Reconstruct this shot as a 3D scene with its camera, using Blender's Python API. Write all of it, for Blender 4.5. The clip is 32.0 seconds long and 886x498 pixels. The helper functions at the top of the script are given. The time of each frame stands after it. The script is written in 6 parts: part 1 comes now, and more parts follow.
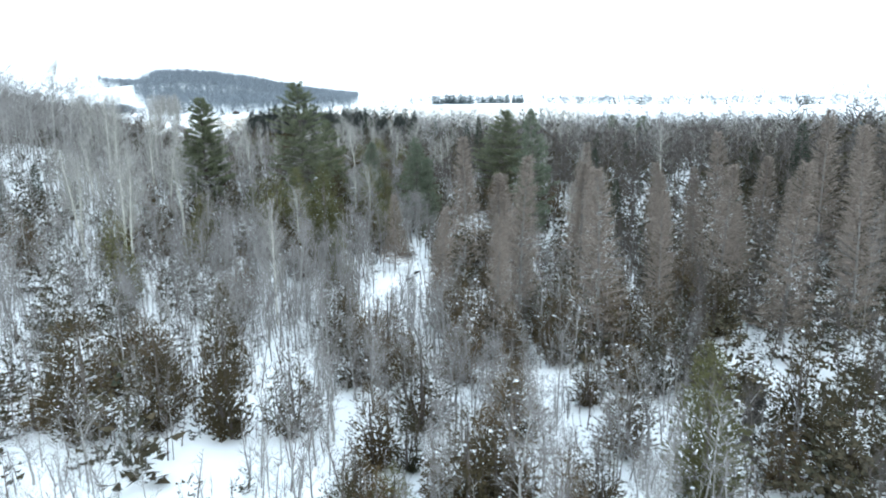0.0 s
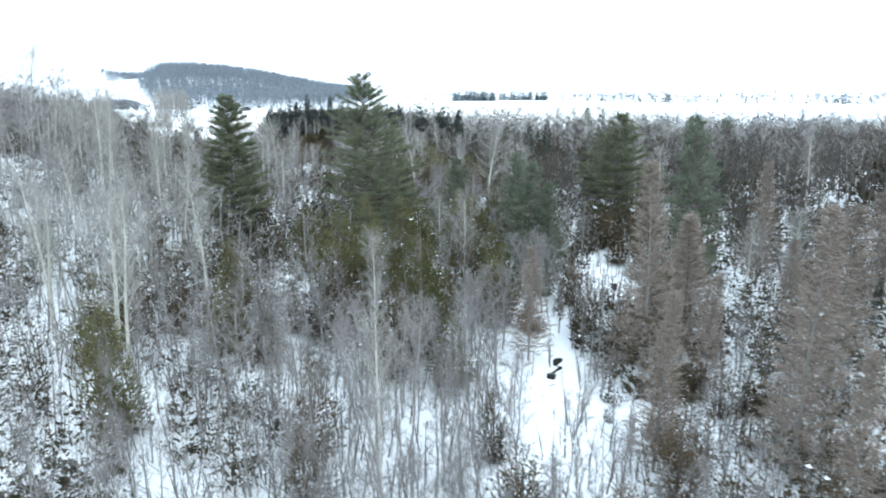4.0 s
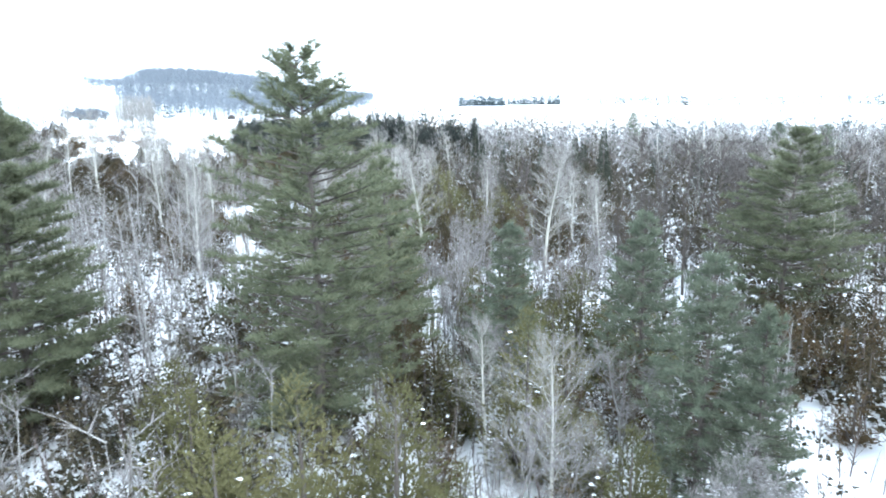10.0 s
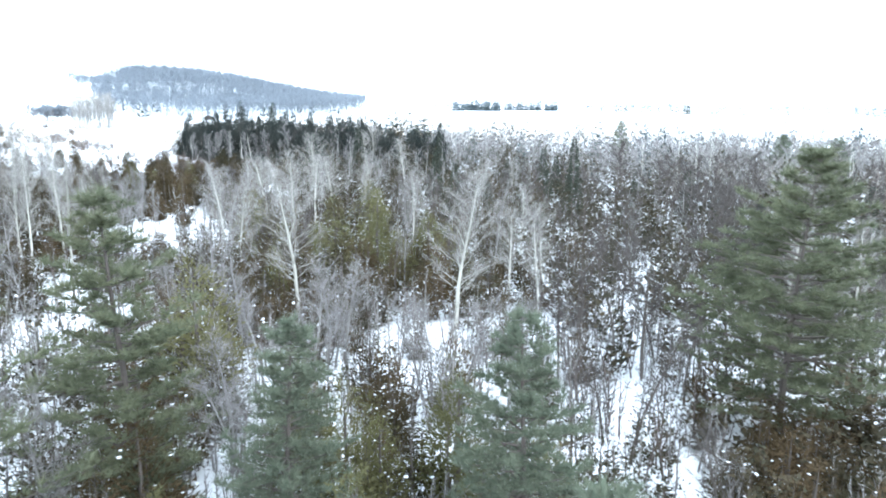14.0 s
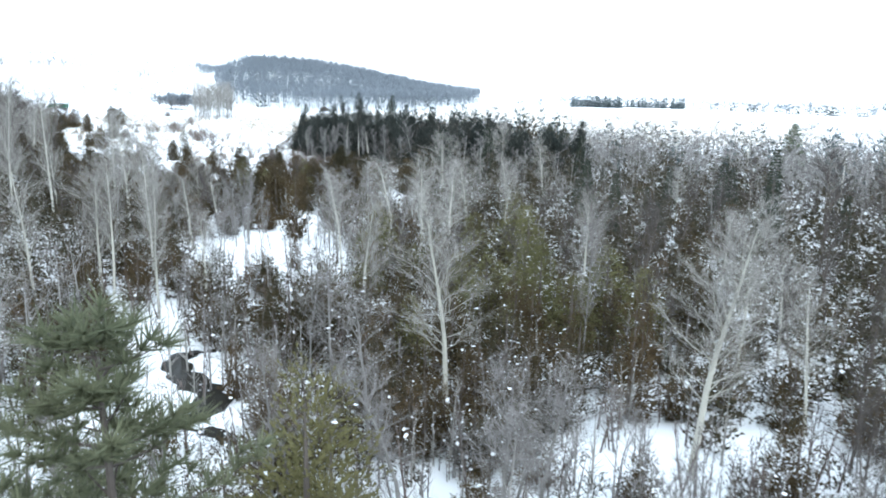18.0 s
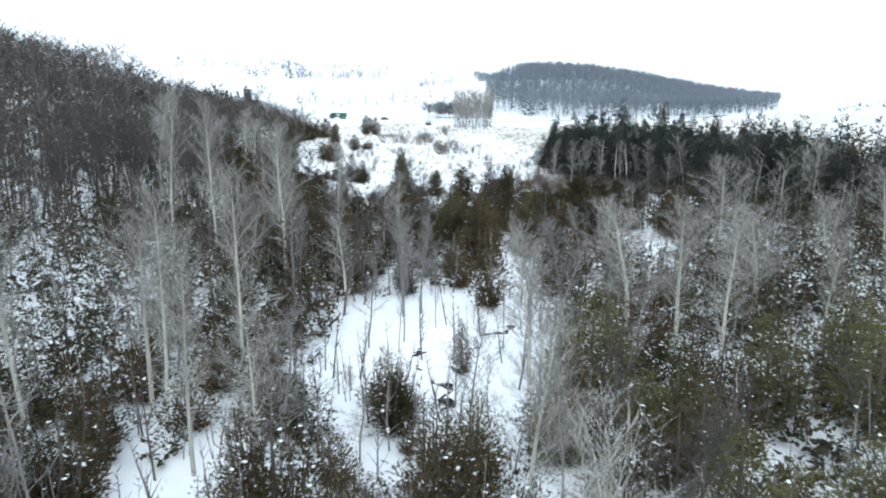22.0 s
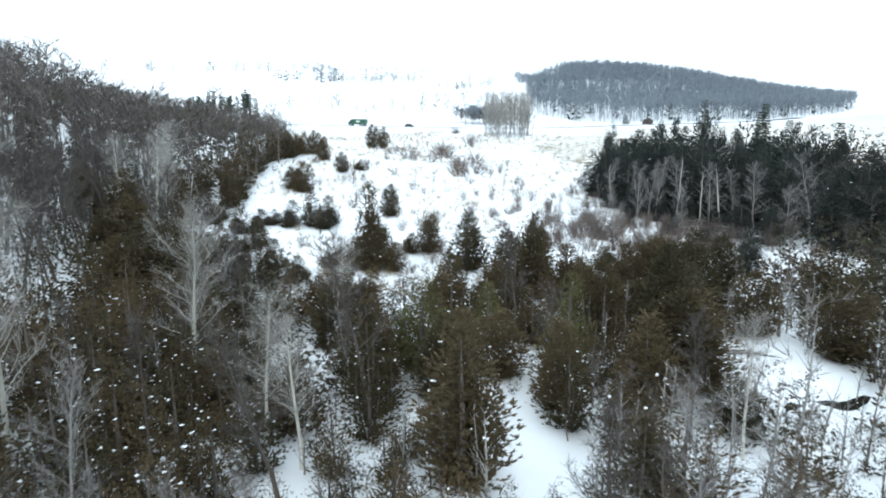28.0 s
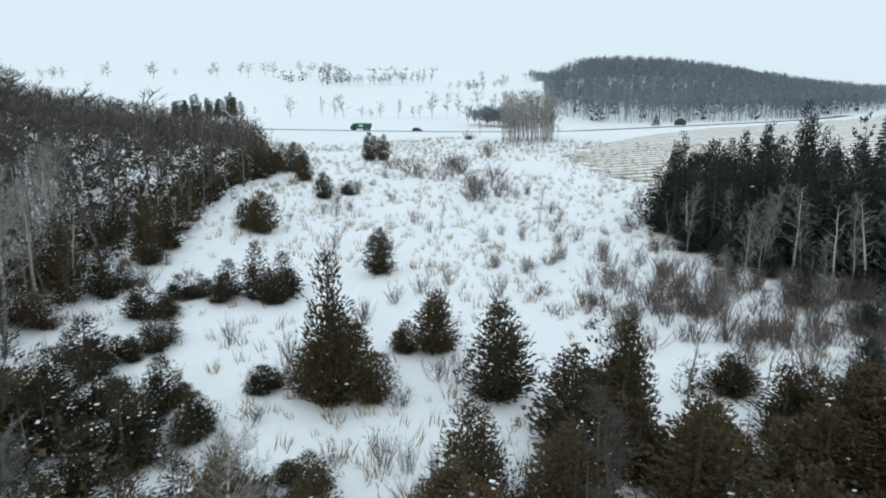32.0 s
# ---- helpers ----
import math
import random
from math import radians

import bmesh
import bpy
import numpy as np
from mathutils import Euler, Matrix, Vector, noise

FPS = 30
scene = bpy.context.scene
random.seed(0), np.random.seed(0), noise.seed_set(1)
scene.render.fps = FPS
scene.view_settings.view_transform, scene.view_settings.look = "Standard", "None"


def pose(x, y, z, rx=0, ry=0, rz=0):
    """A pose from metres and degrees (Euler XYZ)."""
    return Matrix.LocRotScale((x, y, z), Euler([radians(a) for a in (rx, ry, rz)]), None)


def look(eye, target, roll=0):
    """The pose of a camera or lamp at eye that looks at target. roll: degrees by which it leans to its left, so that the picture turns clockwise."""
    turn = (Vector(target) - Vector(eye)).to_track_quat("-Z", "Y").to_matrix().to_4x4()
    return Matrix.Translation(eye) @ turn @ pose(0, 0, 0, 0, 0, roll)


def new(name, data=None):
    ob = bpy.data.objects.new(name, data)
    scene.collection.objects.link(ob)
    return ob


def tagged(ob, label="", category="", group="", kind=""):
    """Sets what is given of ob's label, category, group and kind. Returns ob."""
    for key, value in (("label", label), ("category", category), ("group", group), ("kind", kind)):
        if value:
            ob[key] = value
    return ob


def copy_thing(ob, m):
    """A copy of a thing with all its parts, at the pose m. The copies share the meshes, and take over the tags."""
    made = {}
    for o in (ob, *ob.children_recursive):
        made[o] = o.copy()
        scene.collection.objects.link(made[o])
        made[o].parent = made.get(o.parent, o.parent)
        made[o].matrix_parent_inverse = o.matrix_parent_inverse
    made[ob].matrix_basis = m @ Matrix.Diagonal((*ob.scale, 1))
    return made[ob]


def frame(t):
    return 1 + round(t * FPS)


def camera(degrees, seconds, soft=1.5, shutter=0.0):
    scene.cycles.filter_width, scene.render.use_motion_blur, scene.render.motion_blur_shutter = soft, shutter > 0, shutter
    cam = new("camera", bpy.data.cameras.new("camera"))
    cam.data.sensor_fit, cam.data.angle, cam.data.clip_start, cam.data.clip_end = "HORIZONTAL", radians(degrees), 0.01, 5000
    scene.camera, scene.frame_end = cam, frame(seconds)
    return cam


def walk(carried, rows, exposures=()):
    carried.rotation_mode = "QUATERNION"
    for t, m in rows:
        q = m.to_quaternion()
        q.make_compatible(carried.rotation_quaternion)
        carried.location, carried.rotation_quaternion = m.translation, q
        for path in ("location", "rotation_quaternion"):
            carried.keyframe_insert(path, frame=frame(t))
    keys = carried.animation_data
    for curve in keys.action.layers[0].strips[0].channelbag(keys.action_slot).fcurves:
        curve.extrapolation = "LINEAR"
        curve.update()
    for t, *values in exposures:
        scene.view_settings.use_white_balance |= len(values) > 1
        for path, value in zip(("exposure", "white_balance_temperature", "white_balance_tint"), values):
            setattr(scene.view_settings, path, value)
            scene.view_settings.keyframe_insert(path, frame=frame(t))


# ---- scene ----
cam = camera(65.3, 32.0, soft=1.85, shutter=0.35)
PATH = [
    (0, (0.00, 0.00, 26.32), (-0.780, 9.739, 24.182), -0.59),
    (0.5, (-1.01, 4.40, 26.45), (-1.783, 14.137, 24.319), -0.39),
    (1, (-2.29, 8.72, 26.41), (-3.088, 18.454, 24.271), -0.39),
    (1.5, (-4.19, 13.27, 26.35), (-4.985, 23.008, 24.218), -0.39),
    (2, (-6.36, 17.82, 26.40), (-7.169, 27.559, 24.262), -0.19),
    (2.5, (-9.08, 22.55, 26.34), (-9.889, 32.286, 24.202), -0.19),
    (3, (-12.06, 26.99, 26.57), (-12.865, 36.724, 24.421), 0.00),
    (3.5, (-15.15, 31.37, 26.63), (-15.965, 41.102, 24.468), 0.00),
    (4, (-18.32, 35.68, 26.77), (-19.151, 45.402, 24.578), -0.20),
    (4.5, (-21.06, 40.04, 26.80), (-21.905, 49.754, 24.597), -0.10),
    (6.5, (-26.86, 58.59, 26.27), (-27.717, 68.310, 24.075), -0.21),
    (7, (-27.16, 63.90, 26.14), (-28.021, 73.626, 23.961), -0.30),
    (7.5, (-27.21, 69.00, 26.06), (-28.091, 78.720, 23.904), -0.40),
    (8, (-27.13, 73.83, 26.12), (-28.026, 83.553, 23.968), -0.30),
    (8.5, (-26.99, 78.56, 26.18), (-27.883, 88.294, 24.054), -0.60),
    (9, (-26.67, 82.71, 26.23), (-27.569, 92.440, 24.105), -0.60),
    (9.5, (-26.17, 86.08, 26.27), (-27.061, 95.809, 24.151), -0.70),
    (10, (-25.39, 88.70, 26.29), (-26.279, 98.435, 24.171), -0.80),
    (10.5, (-24.24, 91.09, 26.25), (-25.132, 100.814, 24.118), -0.80),
    (11, (-22.69, 93.53, 26.18), (-23.576, 103.258, 24.059), -0.90),
    (11.5, (-21.01, 96.27, 26.10), (-21.894, 106.006, 23.993), -0.70),
    (12, (-19.46, 99.25, 25.98), (-20.349, 108.990, 23.891), -0.69),
    (12.5, (-18.16, 102.42, 25.87), (-19.041, 112.158, 23.792), -0.49),
    (13, (-17.16, 105.59, 25.90), (-18.049, 115.335, 23.831), -0.19),
    (13.5, (-16.70, 108.80, 25.90), (-17.580, 118.542, 23.831), 0.01),
    (14, (-16.74, 111.82, 25.87), (-17.660, 121.560, 23.812), 0.30),
    (14.5, (-17.22, 114.71, 25.88), (-18.546, 124.404, 23.814), 0.68),
    (16.5, (-20.82, 123.45, 25.84), (-22.695, 133.049, 23.738), 1.45),
    (17, (-22.45, 125.67, 25.87), (-24.431, 135.243, 23.749), 1.54),
    (17.5, (-24.23, 127.97, 25.90), (-26.390, 137.498, 23.773), 1.44),
    (18, (-25.87, 130.63, 25.93), (-28.225, 140.102, 23.773), 1.33),
    (18.5, (-27.28, 133.63, 25.95), (-29.804, 143.058, 23.770), 1.23),
    (19, (-28.36, 136.94, 25.98), (-31.063, 146.317, 23.798), 1.14),
    (19.5, (-29.35, 140.53, 25.93), (-32.354, 149.817, 23.760), 0.95),
    (20, (-30.22, 144.35, 26.00), (-33.824, 153.418, 23.827), 0.99),
    (20.5, (-30.98, 148.29, 26.04), (-35.048, 157.161, 23.875), 0.84),
    (21, (-31.72, 152.36, 26.00), (-36.381, 160.946, 23.864), 0.83),
    (21.5, (-32.40, 156.46, 25.95), (-37.622, 164.723, 23.829), 0.64),
    (22, (-33.07, 160.28, 26.04), (-38.883, 168.137, 23.910), 0.68),
    (22.5, (-34.19, 164.30, 26.10), (-40.111, 172.074, 23.968), 0.81),
    (23, (-35.48, 168.26, 26.13), (-41.448, 176.001, 24.013), 0.63),
    (23.5, (-36.90, 171.87, 26.13), (-42.928, 179.560, 24.012), 0.65),
    (24, (-38.33, 175.38, 26.19), (-44.409, 183.041, 24.079), 0.36),
    (24.5, (-39.93, 178.70, 26.21), (-46.080, 186.293, 24.109), 0.39),
    (25, (-41.72, 182.06, 26.28), (-47.937, 189.607, 24.175), 0.21),
    (25.5, (-43.75, 185.27, 26.36), (-49.997, 192.793, 24.246), 0.12),
    (27.5, (-52.13, 195.13, 26.26), (-58.421, 202.614, 24.175), 0.13),
    (28, (-54.55, 197.81, 26.37), (-60.858, 205.283, 24.277), 0.04),
    (28.5, (-57.06, 200.54, 26.43), (-63.386, 207.997, 24.348), 0.05),
    (29, (-59.59, 203.36, 26.50), (-65.929, 210.803, 24.408), 0.05),
    (29.5, (-62.14, 206.30, 26.56), (-68.503, 213.721, 24.475), -0.14),
    (30, (-64.65, 209.22, 26.68), (-71.033, 216.627, 24.585), -0.24),
    (30.5, (-67.06, 212.20, 26.78), (-73.463, 219.586, 24.677), -0.43),
    (31, (-69.75, 215.25, 26.78), (-76.167, 222.628, 24.690), -0.62),
    (31.5, (-72.17, 218.29, 26.85), (-78.601, 225.660, 24.752), -0.62),
    (32, (-74.44, 221.35, 26.87), (-80.882, 228.704, 24.779), -0.61),
]
EXPOSURES = [(0.0, 1.03, 5740, 3), (6.5, 1.4, 5670, 5), (10.0, 1.9, 5620, 7), (12.0, 1.95, 5630, 7), (14.5, 1.85, 5670, 7), (17.5, 1.38, 5780, 6), (20.0, 0.64, 5840, 6), (21.5, 0.6, 5870, 6), (23.0, 0.98, 5900, 5),
             (25.5, 1.15, 5900, 5), (27.5, 0.78, 5900, 4), (28.5, 0.66, 5930, 4), (29.5, 0.4, 5960, 4), (30.5, 0.14, 6000, 4), (31.2, 0.0, 6030, 4), (32.0, -0.1, 6040, 4)]
walk(cam, [(t, look(eye, target, roll)) for t, eye, target, roll in PATH], EXPOSURES)

# ---- sky and light: a closed winter overcast ----
world = bpy.data.worlds.new("overcast_sky")
scene.world = world
world.use_nodes = True
wn, wl = world.node_tree.nodes, world.node_tree.links
wn.clear()
w_out, w_bg, w_sky, w_mix, w_gain = (wn.new(k) for k in ("ShaderNodeOutputWorld", "ShaderNodeBackground", "ShaderNodeTexSky", "ShaderNodeMixRGB", "ShaderNodeVectorMath"))
w_sky.sky_type = "NISHITA"
w_sky.sun_disc = False
w_sky.sun_elevation, w_sky.sun_rotation = radians(32), radians(-150)
w_sky.dust_density, w_sky.ozone_density = 4.0, 1.0
w_gain.operation = "SCALE"
w_gain.inputs["Scale"].default_value = 0.08
w_mix.inputs[0].default_value = 0.95
w_mix.inputs[2].default_value = (0.866, 0.94, 0.995, 1)
w_bg.inputs[1].default_value = 1.0
wl.new(w_sky.outputs[0], w_gain.inputs[0])
wl.new(w_gain.outputs[0], w_mix.inputs[1])
wl.new(w_mix.outputs[0], w_bg.inputs[0])
wl.new(w_bg.outputs[0], w_out.inputs[0])
sun = new("sun", bpy.data.lights.new("sun", "SUN"))
sun.data.energy, sun.data.angle, sun.data.color = 0.7, radians(25), (1.0, 0.97, 0.93)
sun.matrix_world = look((60, -90, 80), (0, 0, 0))

rnd = random.Random(11)


# ---- materials ----
def material(name, low, high, rough=0.85, scale=4.0, bump=0.3, by="object", grain=0.5, spec=0.2):
    """Two tones mixed by coarse and fine noise and by a value of each object or each loose piece."""
    m = bpy.data.materials.new(name)
    m.use_nodes = True
    n, l = m.node_tree.nodes, m.node_tree.links
    b = n["Principled BSDF"]
    b.inputs["Roughness"].default_value = rough
    b.inputs["Specular IOR Level"].default_value = spec
    pos = n.new("ShaderNodeNewGeometry")
    coarse, fine = n.new("ShaderNodeTexNoise"), n.new("ShaderNodeTexNoise")
    coarse.inputs["Scale"].default_value, fine.inputs["Scale"].default_value = scale * 0.12, scale
    coarse.inputs["Detail"].default_value = 3.0
    fine.inputs["Detail"].default_value = 5.0
    l.new(pos.outputs["Position"], coarse.inputs["Vector"])
    l.new(pos.outputs["Position"], fine.inputs["Vector"])
    own = n.new("ShaderNodeObjectInfo").outputs["Random"] if by == "object" else pos.outputs["Random Per Island"]
    add, mul = n.new("ShaderNodeMath"), n.new("ShaderNodeMath")
    add.operation, mul.operation = "ADD", "MULTIPLY_ADD"
    part = n.new("ShaderNodeMath")
    part.operation = "MULTIPLY"
    part.inputs[1].default_value = 1.0 if by == "object" else 0.4
    l.new(own, part.inputs[0])
    l.new(coarse.outputs[0], add.inputs[0])
    l.new(part.outputs[0], add.inputs[1])
    l.new(fine.outputs[0], mul.inputs[0])
    mul.inputs[1].default_value = grain
    l.new(add.outputs[0], mul.inputs[2])
    fit = n.new("ShaderNodeMapRange")
    fit.inputs["From Min"].default_value, fit.inputs["From Max"].default_value = (0.35 + 0.2 * grain, 1.15 + 0.8 * grain) if by == "object" else (0.38 + 0.3 * grain, 1.02 + 0.7 * grain)
    l.new(mul.outputs[0], fit.inputs["Value"])
    ramp = n.new("ShaderNodeMixRGB")
    ramp.inputs[1].default_value, ramp.inputs[2].default_value = (*low, 1), (*high, 1)
    l.new(fit.outputs[0], ramp.inputs[0])
    l.new(ramp.outputs[0], b.inputs["Base Color"])
    if bump:
        bp = n.new("ShaderNodeBump")
        bp.inputs["Strength"].default_value, bp.inputs["Distance"].default_value = bump, 0.05
        l.new(fine.outputs[0], bp.inputs["Height"])
        l.new(bp.outputs[0], b.inputs["Normal"])
    return m


def leafy(m, share):
    """Lets some light through thin foliage."""
    n, l = m.node_tree.nodes, m.node_tree.links
    b = n["Principled BSDF"]
    mix, thin = n.new("ShaderNodeMixShader"), n.new("ShaderNodeBsdfTranslucent")
    mix.inputs[0].default_value = share
    l.new(b.inputs["Base Color"].links[0].from_socket, thin.inputs["Color"])
    l.new(b.outputs[0], mix.inputs[1])
    l.new(thin.outputs[0], mix.inputs[2])
    l.new(mix.outputs[0], n["Material Output"].inputs["Surface"])


SNOW = material("snow", (0.78, 0.80, 0.83), (0.88, 0.89, 0.90), 0.6, 1.2, 0.5, by="object", grain=0.8)
SNOW_CLUMP = material("snow_clump", (0.74, 0.77, 0.80), (0.88, 0.89, 0.90), 0.6, 6.0, 0.4, by="island")
ASPEN = material("aspen_bark", (0.38, 0.37, 0.32), (0.62, 0.60, 0.53), 0.8, 9.0, 0.5)
TWIG = material("grey_twig", (0.15, 0.141, 0.136), (0.32, 0.302, 0.29), 0.85, 8.0, 0.0, by="island")
DARK_TWIG = material("dark_twig", (0.052, 0.046, 0.042), (0.13, 0.116, 0.106), 0.85, 8.0, 0.0, by="island")
# pale bluish tones put the haze of distance into the twig colour
HAZE_TWIG = material("haze_twig", (0.155, 0.175, 0.20), (0.265, 0.295, 0.325), 0.85, 8.0, 0.0, by="island")
PALE_TWIG = material("pale_twig", (0.22, 0.21, 0.195), (0.43, 0.41, 0.38), 0.85, 8.0, 0.0, by="island")
GREY_BARK = material("grey_bark", (0.135, 0.127, 0.12), (0.31, 0.298, 0.282), 0.9, 9.0, 0.5)
DARK_BARK = material("dark_bark", (0.06, 0.05, 0.045), (0.15, 0.13, 0.115), 0.9, 8.0, 0.6)
LARCH_TWIG = material("larch_twig", (0.19, 0.157, 0.13), (0.335, 0.282, 0.24), 0.9, 6.0, 0.0, by="island")
CEDAR = material("cedar_foliage", (0.022, 0.030, 0.018), (0.112, 0.080, 0.045), 0.8, 3.0, 0.0, by="object", grain=0.9, spec=0.05)
CEDAR_DEEP_BROWN = material("cedar_foliage_deep", (0.029, 0.034, 0.021), (0.124, 0.094, 0.055), 0.8, 3.0, 0.0, by="object", grain=0.9, spec=0.05)
CEDAR_GREEN = material("cedar_foliage_green", (0.072, 0.076, 0.035), (0.195, 0.182, 0.088), 0.8, 3.0, 0.0, by="object", grain=0.9, spec=0.08)
CEDAR_DARK = material("cedar_foliage_dark", (0.024, 0.031, 0.029), (0.062, 0.069, 0.062), 0.8, 3.0, 0.0, by="object", grain=0.9, spec=0.05)
CEDAR_MIX = material("cedar_foliage_mixed", (0.026, 0.032, 0.022), (0.100, 0.078, 0.050), 0.8, 3.0, 0.0, by="island", spec=0.05)
PINE = material("pine_needles", (0.095, 0.11, 0.068), (0.225, 0.235, 0.145), 0.7, 5.0, 0.0, by="island")
PINE_BLUE = material("pine_needles_bluish", (0.10, 0.125, 0.09), (0.24, 0.262, 0.185), 0.7, 5.0, 0.0, by="island")
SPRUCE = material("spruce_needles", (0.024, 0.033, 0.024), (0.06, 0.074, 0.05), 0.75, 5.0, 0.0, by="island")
# spruce needles again, lightened and blued to stand for distance haze
SPRUCE_HAZE = material("haze_spruce_needles", (0.05, 0.07, 0.075), (0.095, 0.12, 0.125), 0.75, 5.0, 0.0, by="island")
REED = material("dry_weed", (0.20, 0.15, 0.09), (0.42, 0.34, 0.22), 0.9, 8.0, 0.0, by="island")
BRUSH = material("brush_stem", (0.085, 0.068, 0.06), (0.20, 0.165, 0.15), 0.9, 8.0, 0.0, by="island")

for needles in (PINE, PINE_BLUE, CEDAR_GREEN):
    leafy(needles, 0.35)


# ---- the lie of the land ----
def smooth(a, b, v):
    k = np.clip((v - a) / (b - a), 0, 1)
    return k * k * (3 - 2 * k)


def bell(x, y, cx, cy, sx, sy, turn=0.0):
    c, s = math.cos(radians(turn)), math.sin(radians(turn))
    u, v = (x - cx) * c + (y - cy) * s, -(x - cx) * s + (y - cy) * c
    return np.exp(-(u / sx) ** 2 / 2 - (v / sy) ** 2 / 2)


def land(x, y):
    x, y = np.asarray(x, float), np.asarray(y, float)
    s = -0.6 * x + 0.8 * y
    z = sum(np.interp(s + d, (20, 60, 89, 100, 120, 145, 200, 240, 270, 358, 440), (-1.5, -0.8, 0.2, 1.6, 4.2, 6.2, 6.7, 7.4, 8.2, 11.4, 13.8)) for d in (-7, 0, 7)) / 3
    z = z + 27 * bell(x, y, -255, 200, 62, 66)
    z = z + 6.0 * bell(x, y, -40, 480, 95, 70, 20)
    v, w = -0.72 * (x + 74) + 0.69 * (y - 221), 0.69 * (x + 74) + 0.72 * (y - 221)
    z = z + np.interp(v, (330, 460, 700, 950, 1400, 2500), (0, 6, 31, 55, 45, 30)) * (1 - smooth(120, 330, w))
    z = z + 22 * bell(x, y, -300, 735, 130, 60, 70) + 6 * bell(x, y, -30, 770, 150, 120)
    z = z + 10 * bell(x, y, -116, 140, 25, 30) + 14 * bell(x, y, 106, 138, 34, 40)
    far = np.hypot(x + 40, y - 150)
    z = z + 30 * smooth(1100, 2600, far) * (1 + 0.6 * np.sin(np.arctan2(y, x) * 7 + 1)) + 3 * smooth(700, 1500, far) * np.sin(x * 0.006 + 1.3) * np.cos(y * 0.005)
    z = z + 0.3 * np.sin(x * 0.21 + 0.6 * np.sin(y * 0.17)) * np.sin(y * 0.19 + 1.0) * (1 - smooth(250, 400, s))
    return z


CREEK = [(60, 30), (42, 42), (26, 49), (21.2, 55), (22.6, 57.6), (23.4, 60.4), (24.8, 64.2), (25, 66.2), (24, 70), (14, 79), (2, 86), (-9, 89), (-13.7, 92.8), (-13.5, 97.9), (-12.4, 101.6),
         (-12.4, 104), (-11.1, 111), (-6, 118), (-3.6, 122), (-3.6, 127), (-2.1, 131.2), (2, 142), (-4, 150), (-14, 154), (-24, 157), (-36, 160), (-44, 162.5), (-49, 164), (-50.6, 165.2),
         (-49.8, 166.8), (-50.7, 168.4), (-52.4, 168.7), (-53.6, 169.6), (-55.6, 171.1), (-56.4, 172.6), (-56, 174), (-54.8, 175.6), (-57, 181), (-59, 188), (-57.5, 193), (-58.4, 195.3), (-60.3, 196.8),
         (-62.6, 197.7), (-64.9, 199.8), (-65.6, 202.2), (-64.3, 205), (-62.9, 208.1), (-62.3, 209.6), (-65, 214), (-69.6, 219.8), (-72.5, 225.5), (-70, 234), (-66.5, 240), (-63, 245.6), (-61, 247.4), (-60, 262)]


def creek_line():
    pts = []
    for i in range(len(CREEK) - 1):
        p0, p1, p2, p3 = (Vector(CREEK[max(0, min(len(CREEK) - 1, j))]) for j in (i - 1, i, i + 1, i + 2))
        for k in range(8):
            t = k / 8
            pts.append(0.5 * ((2 * p1) + (p2 - p0) * t + (2 * p0 - 5 * p1 + 4 * p2 - p3) * t * t + (3 * p1 - p0 - 3 * p2 + p3) * t ** 3))
    return [(p.x + 0.3 * math.sin(i * 0.8), p.y + 0.3 * math.cos(i * 0.62)) for i, p in enumerate(pts)]


CREEK_PTS = creek_line()
POOLS = ((-50, 166.5, 3.5, 0.55), (-54.5, 171, 4, 0.5), (24, 63, 6, 0.6), (-12.6, 101, 4, 0.1), (-64.8, 200.5, 3, 0.1), (-62.6, 209, 2.5, 0.12), (-58.5, 195.5, 2, 0.15), (-62, 246.5, 2.5, 0.25), (-3.6, 126.5, 2, 0.25))
CREEK_W = np.array([(0.16 + sum(g * math.exp(-((x - px) ** 2 + (y - py) ** 2) / (r * r)) for px, py, r, g in POOLS)) * (1 + 0.28 * math.sin(i * 0.6) + 0.25 * math.sin(i * 1.7 + 1)) for i, (x, y) in enumerate(CREEK_PTS)])


def creek_cut(x, y):
    d = np.full(np.shape(x), 99.0)
    for (cx, cy), w in zip(CREEK_PTS, CREEK_W):
        d = np.minimum(d, np.hypot(x - cx, y - cy) - w)
    return d


def link_mesh(name, verts, faces, mats, index=None, smooth_shade=False):
    me = bpy.data.meshes.new(name)
    me.from_pydata(verts, [], faces)
    for m in mats:
        me.materials.append(m)
    if index is not None:
        me.polygons.foreach_set("material_index", index)
    if smooth_shade:
        me.polygons.foreach_set("use_smooth", [True] * len(me.polygons))
    return me


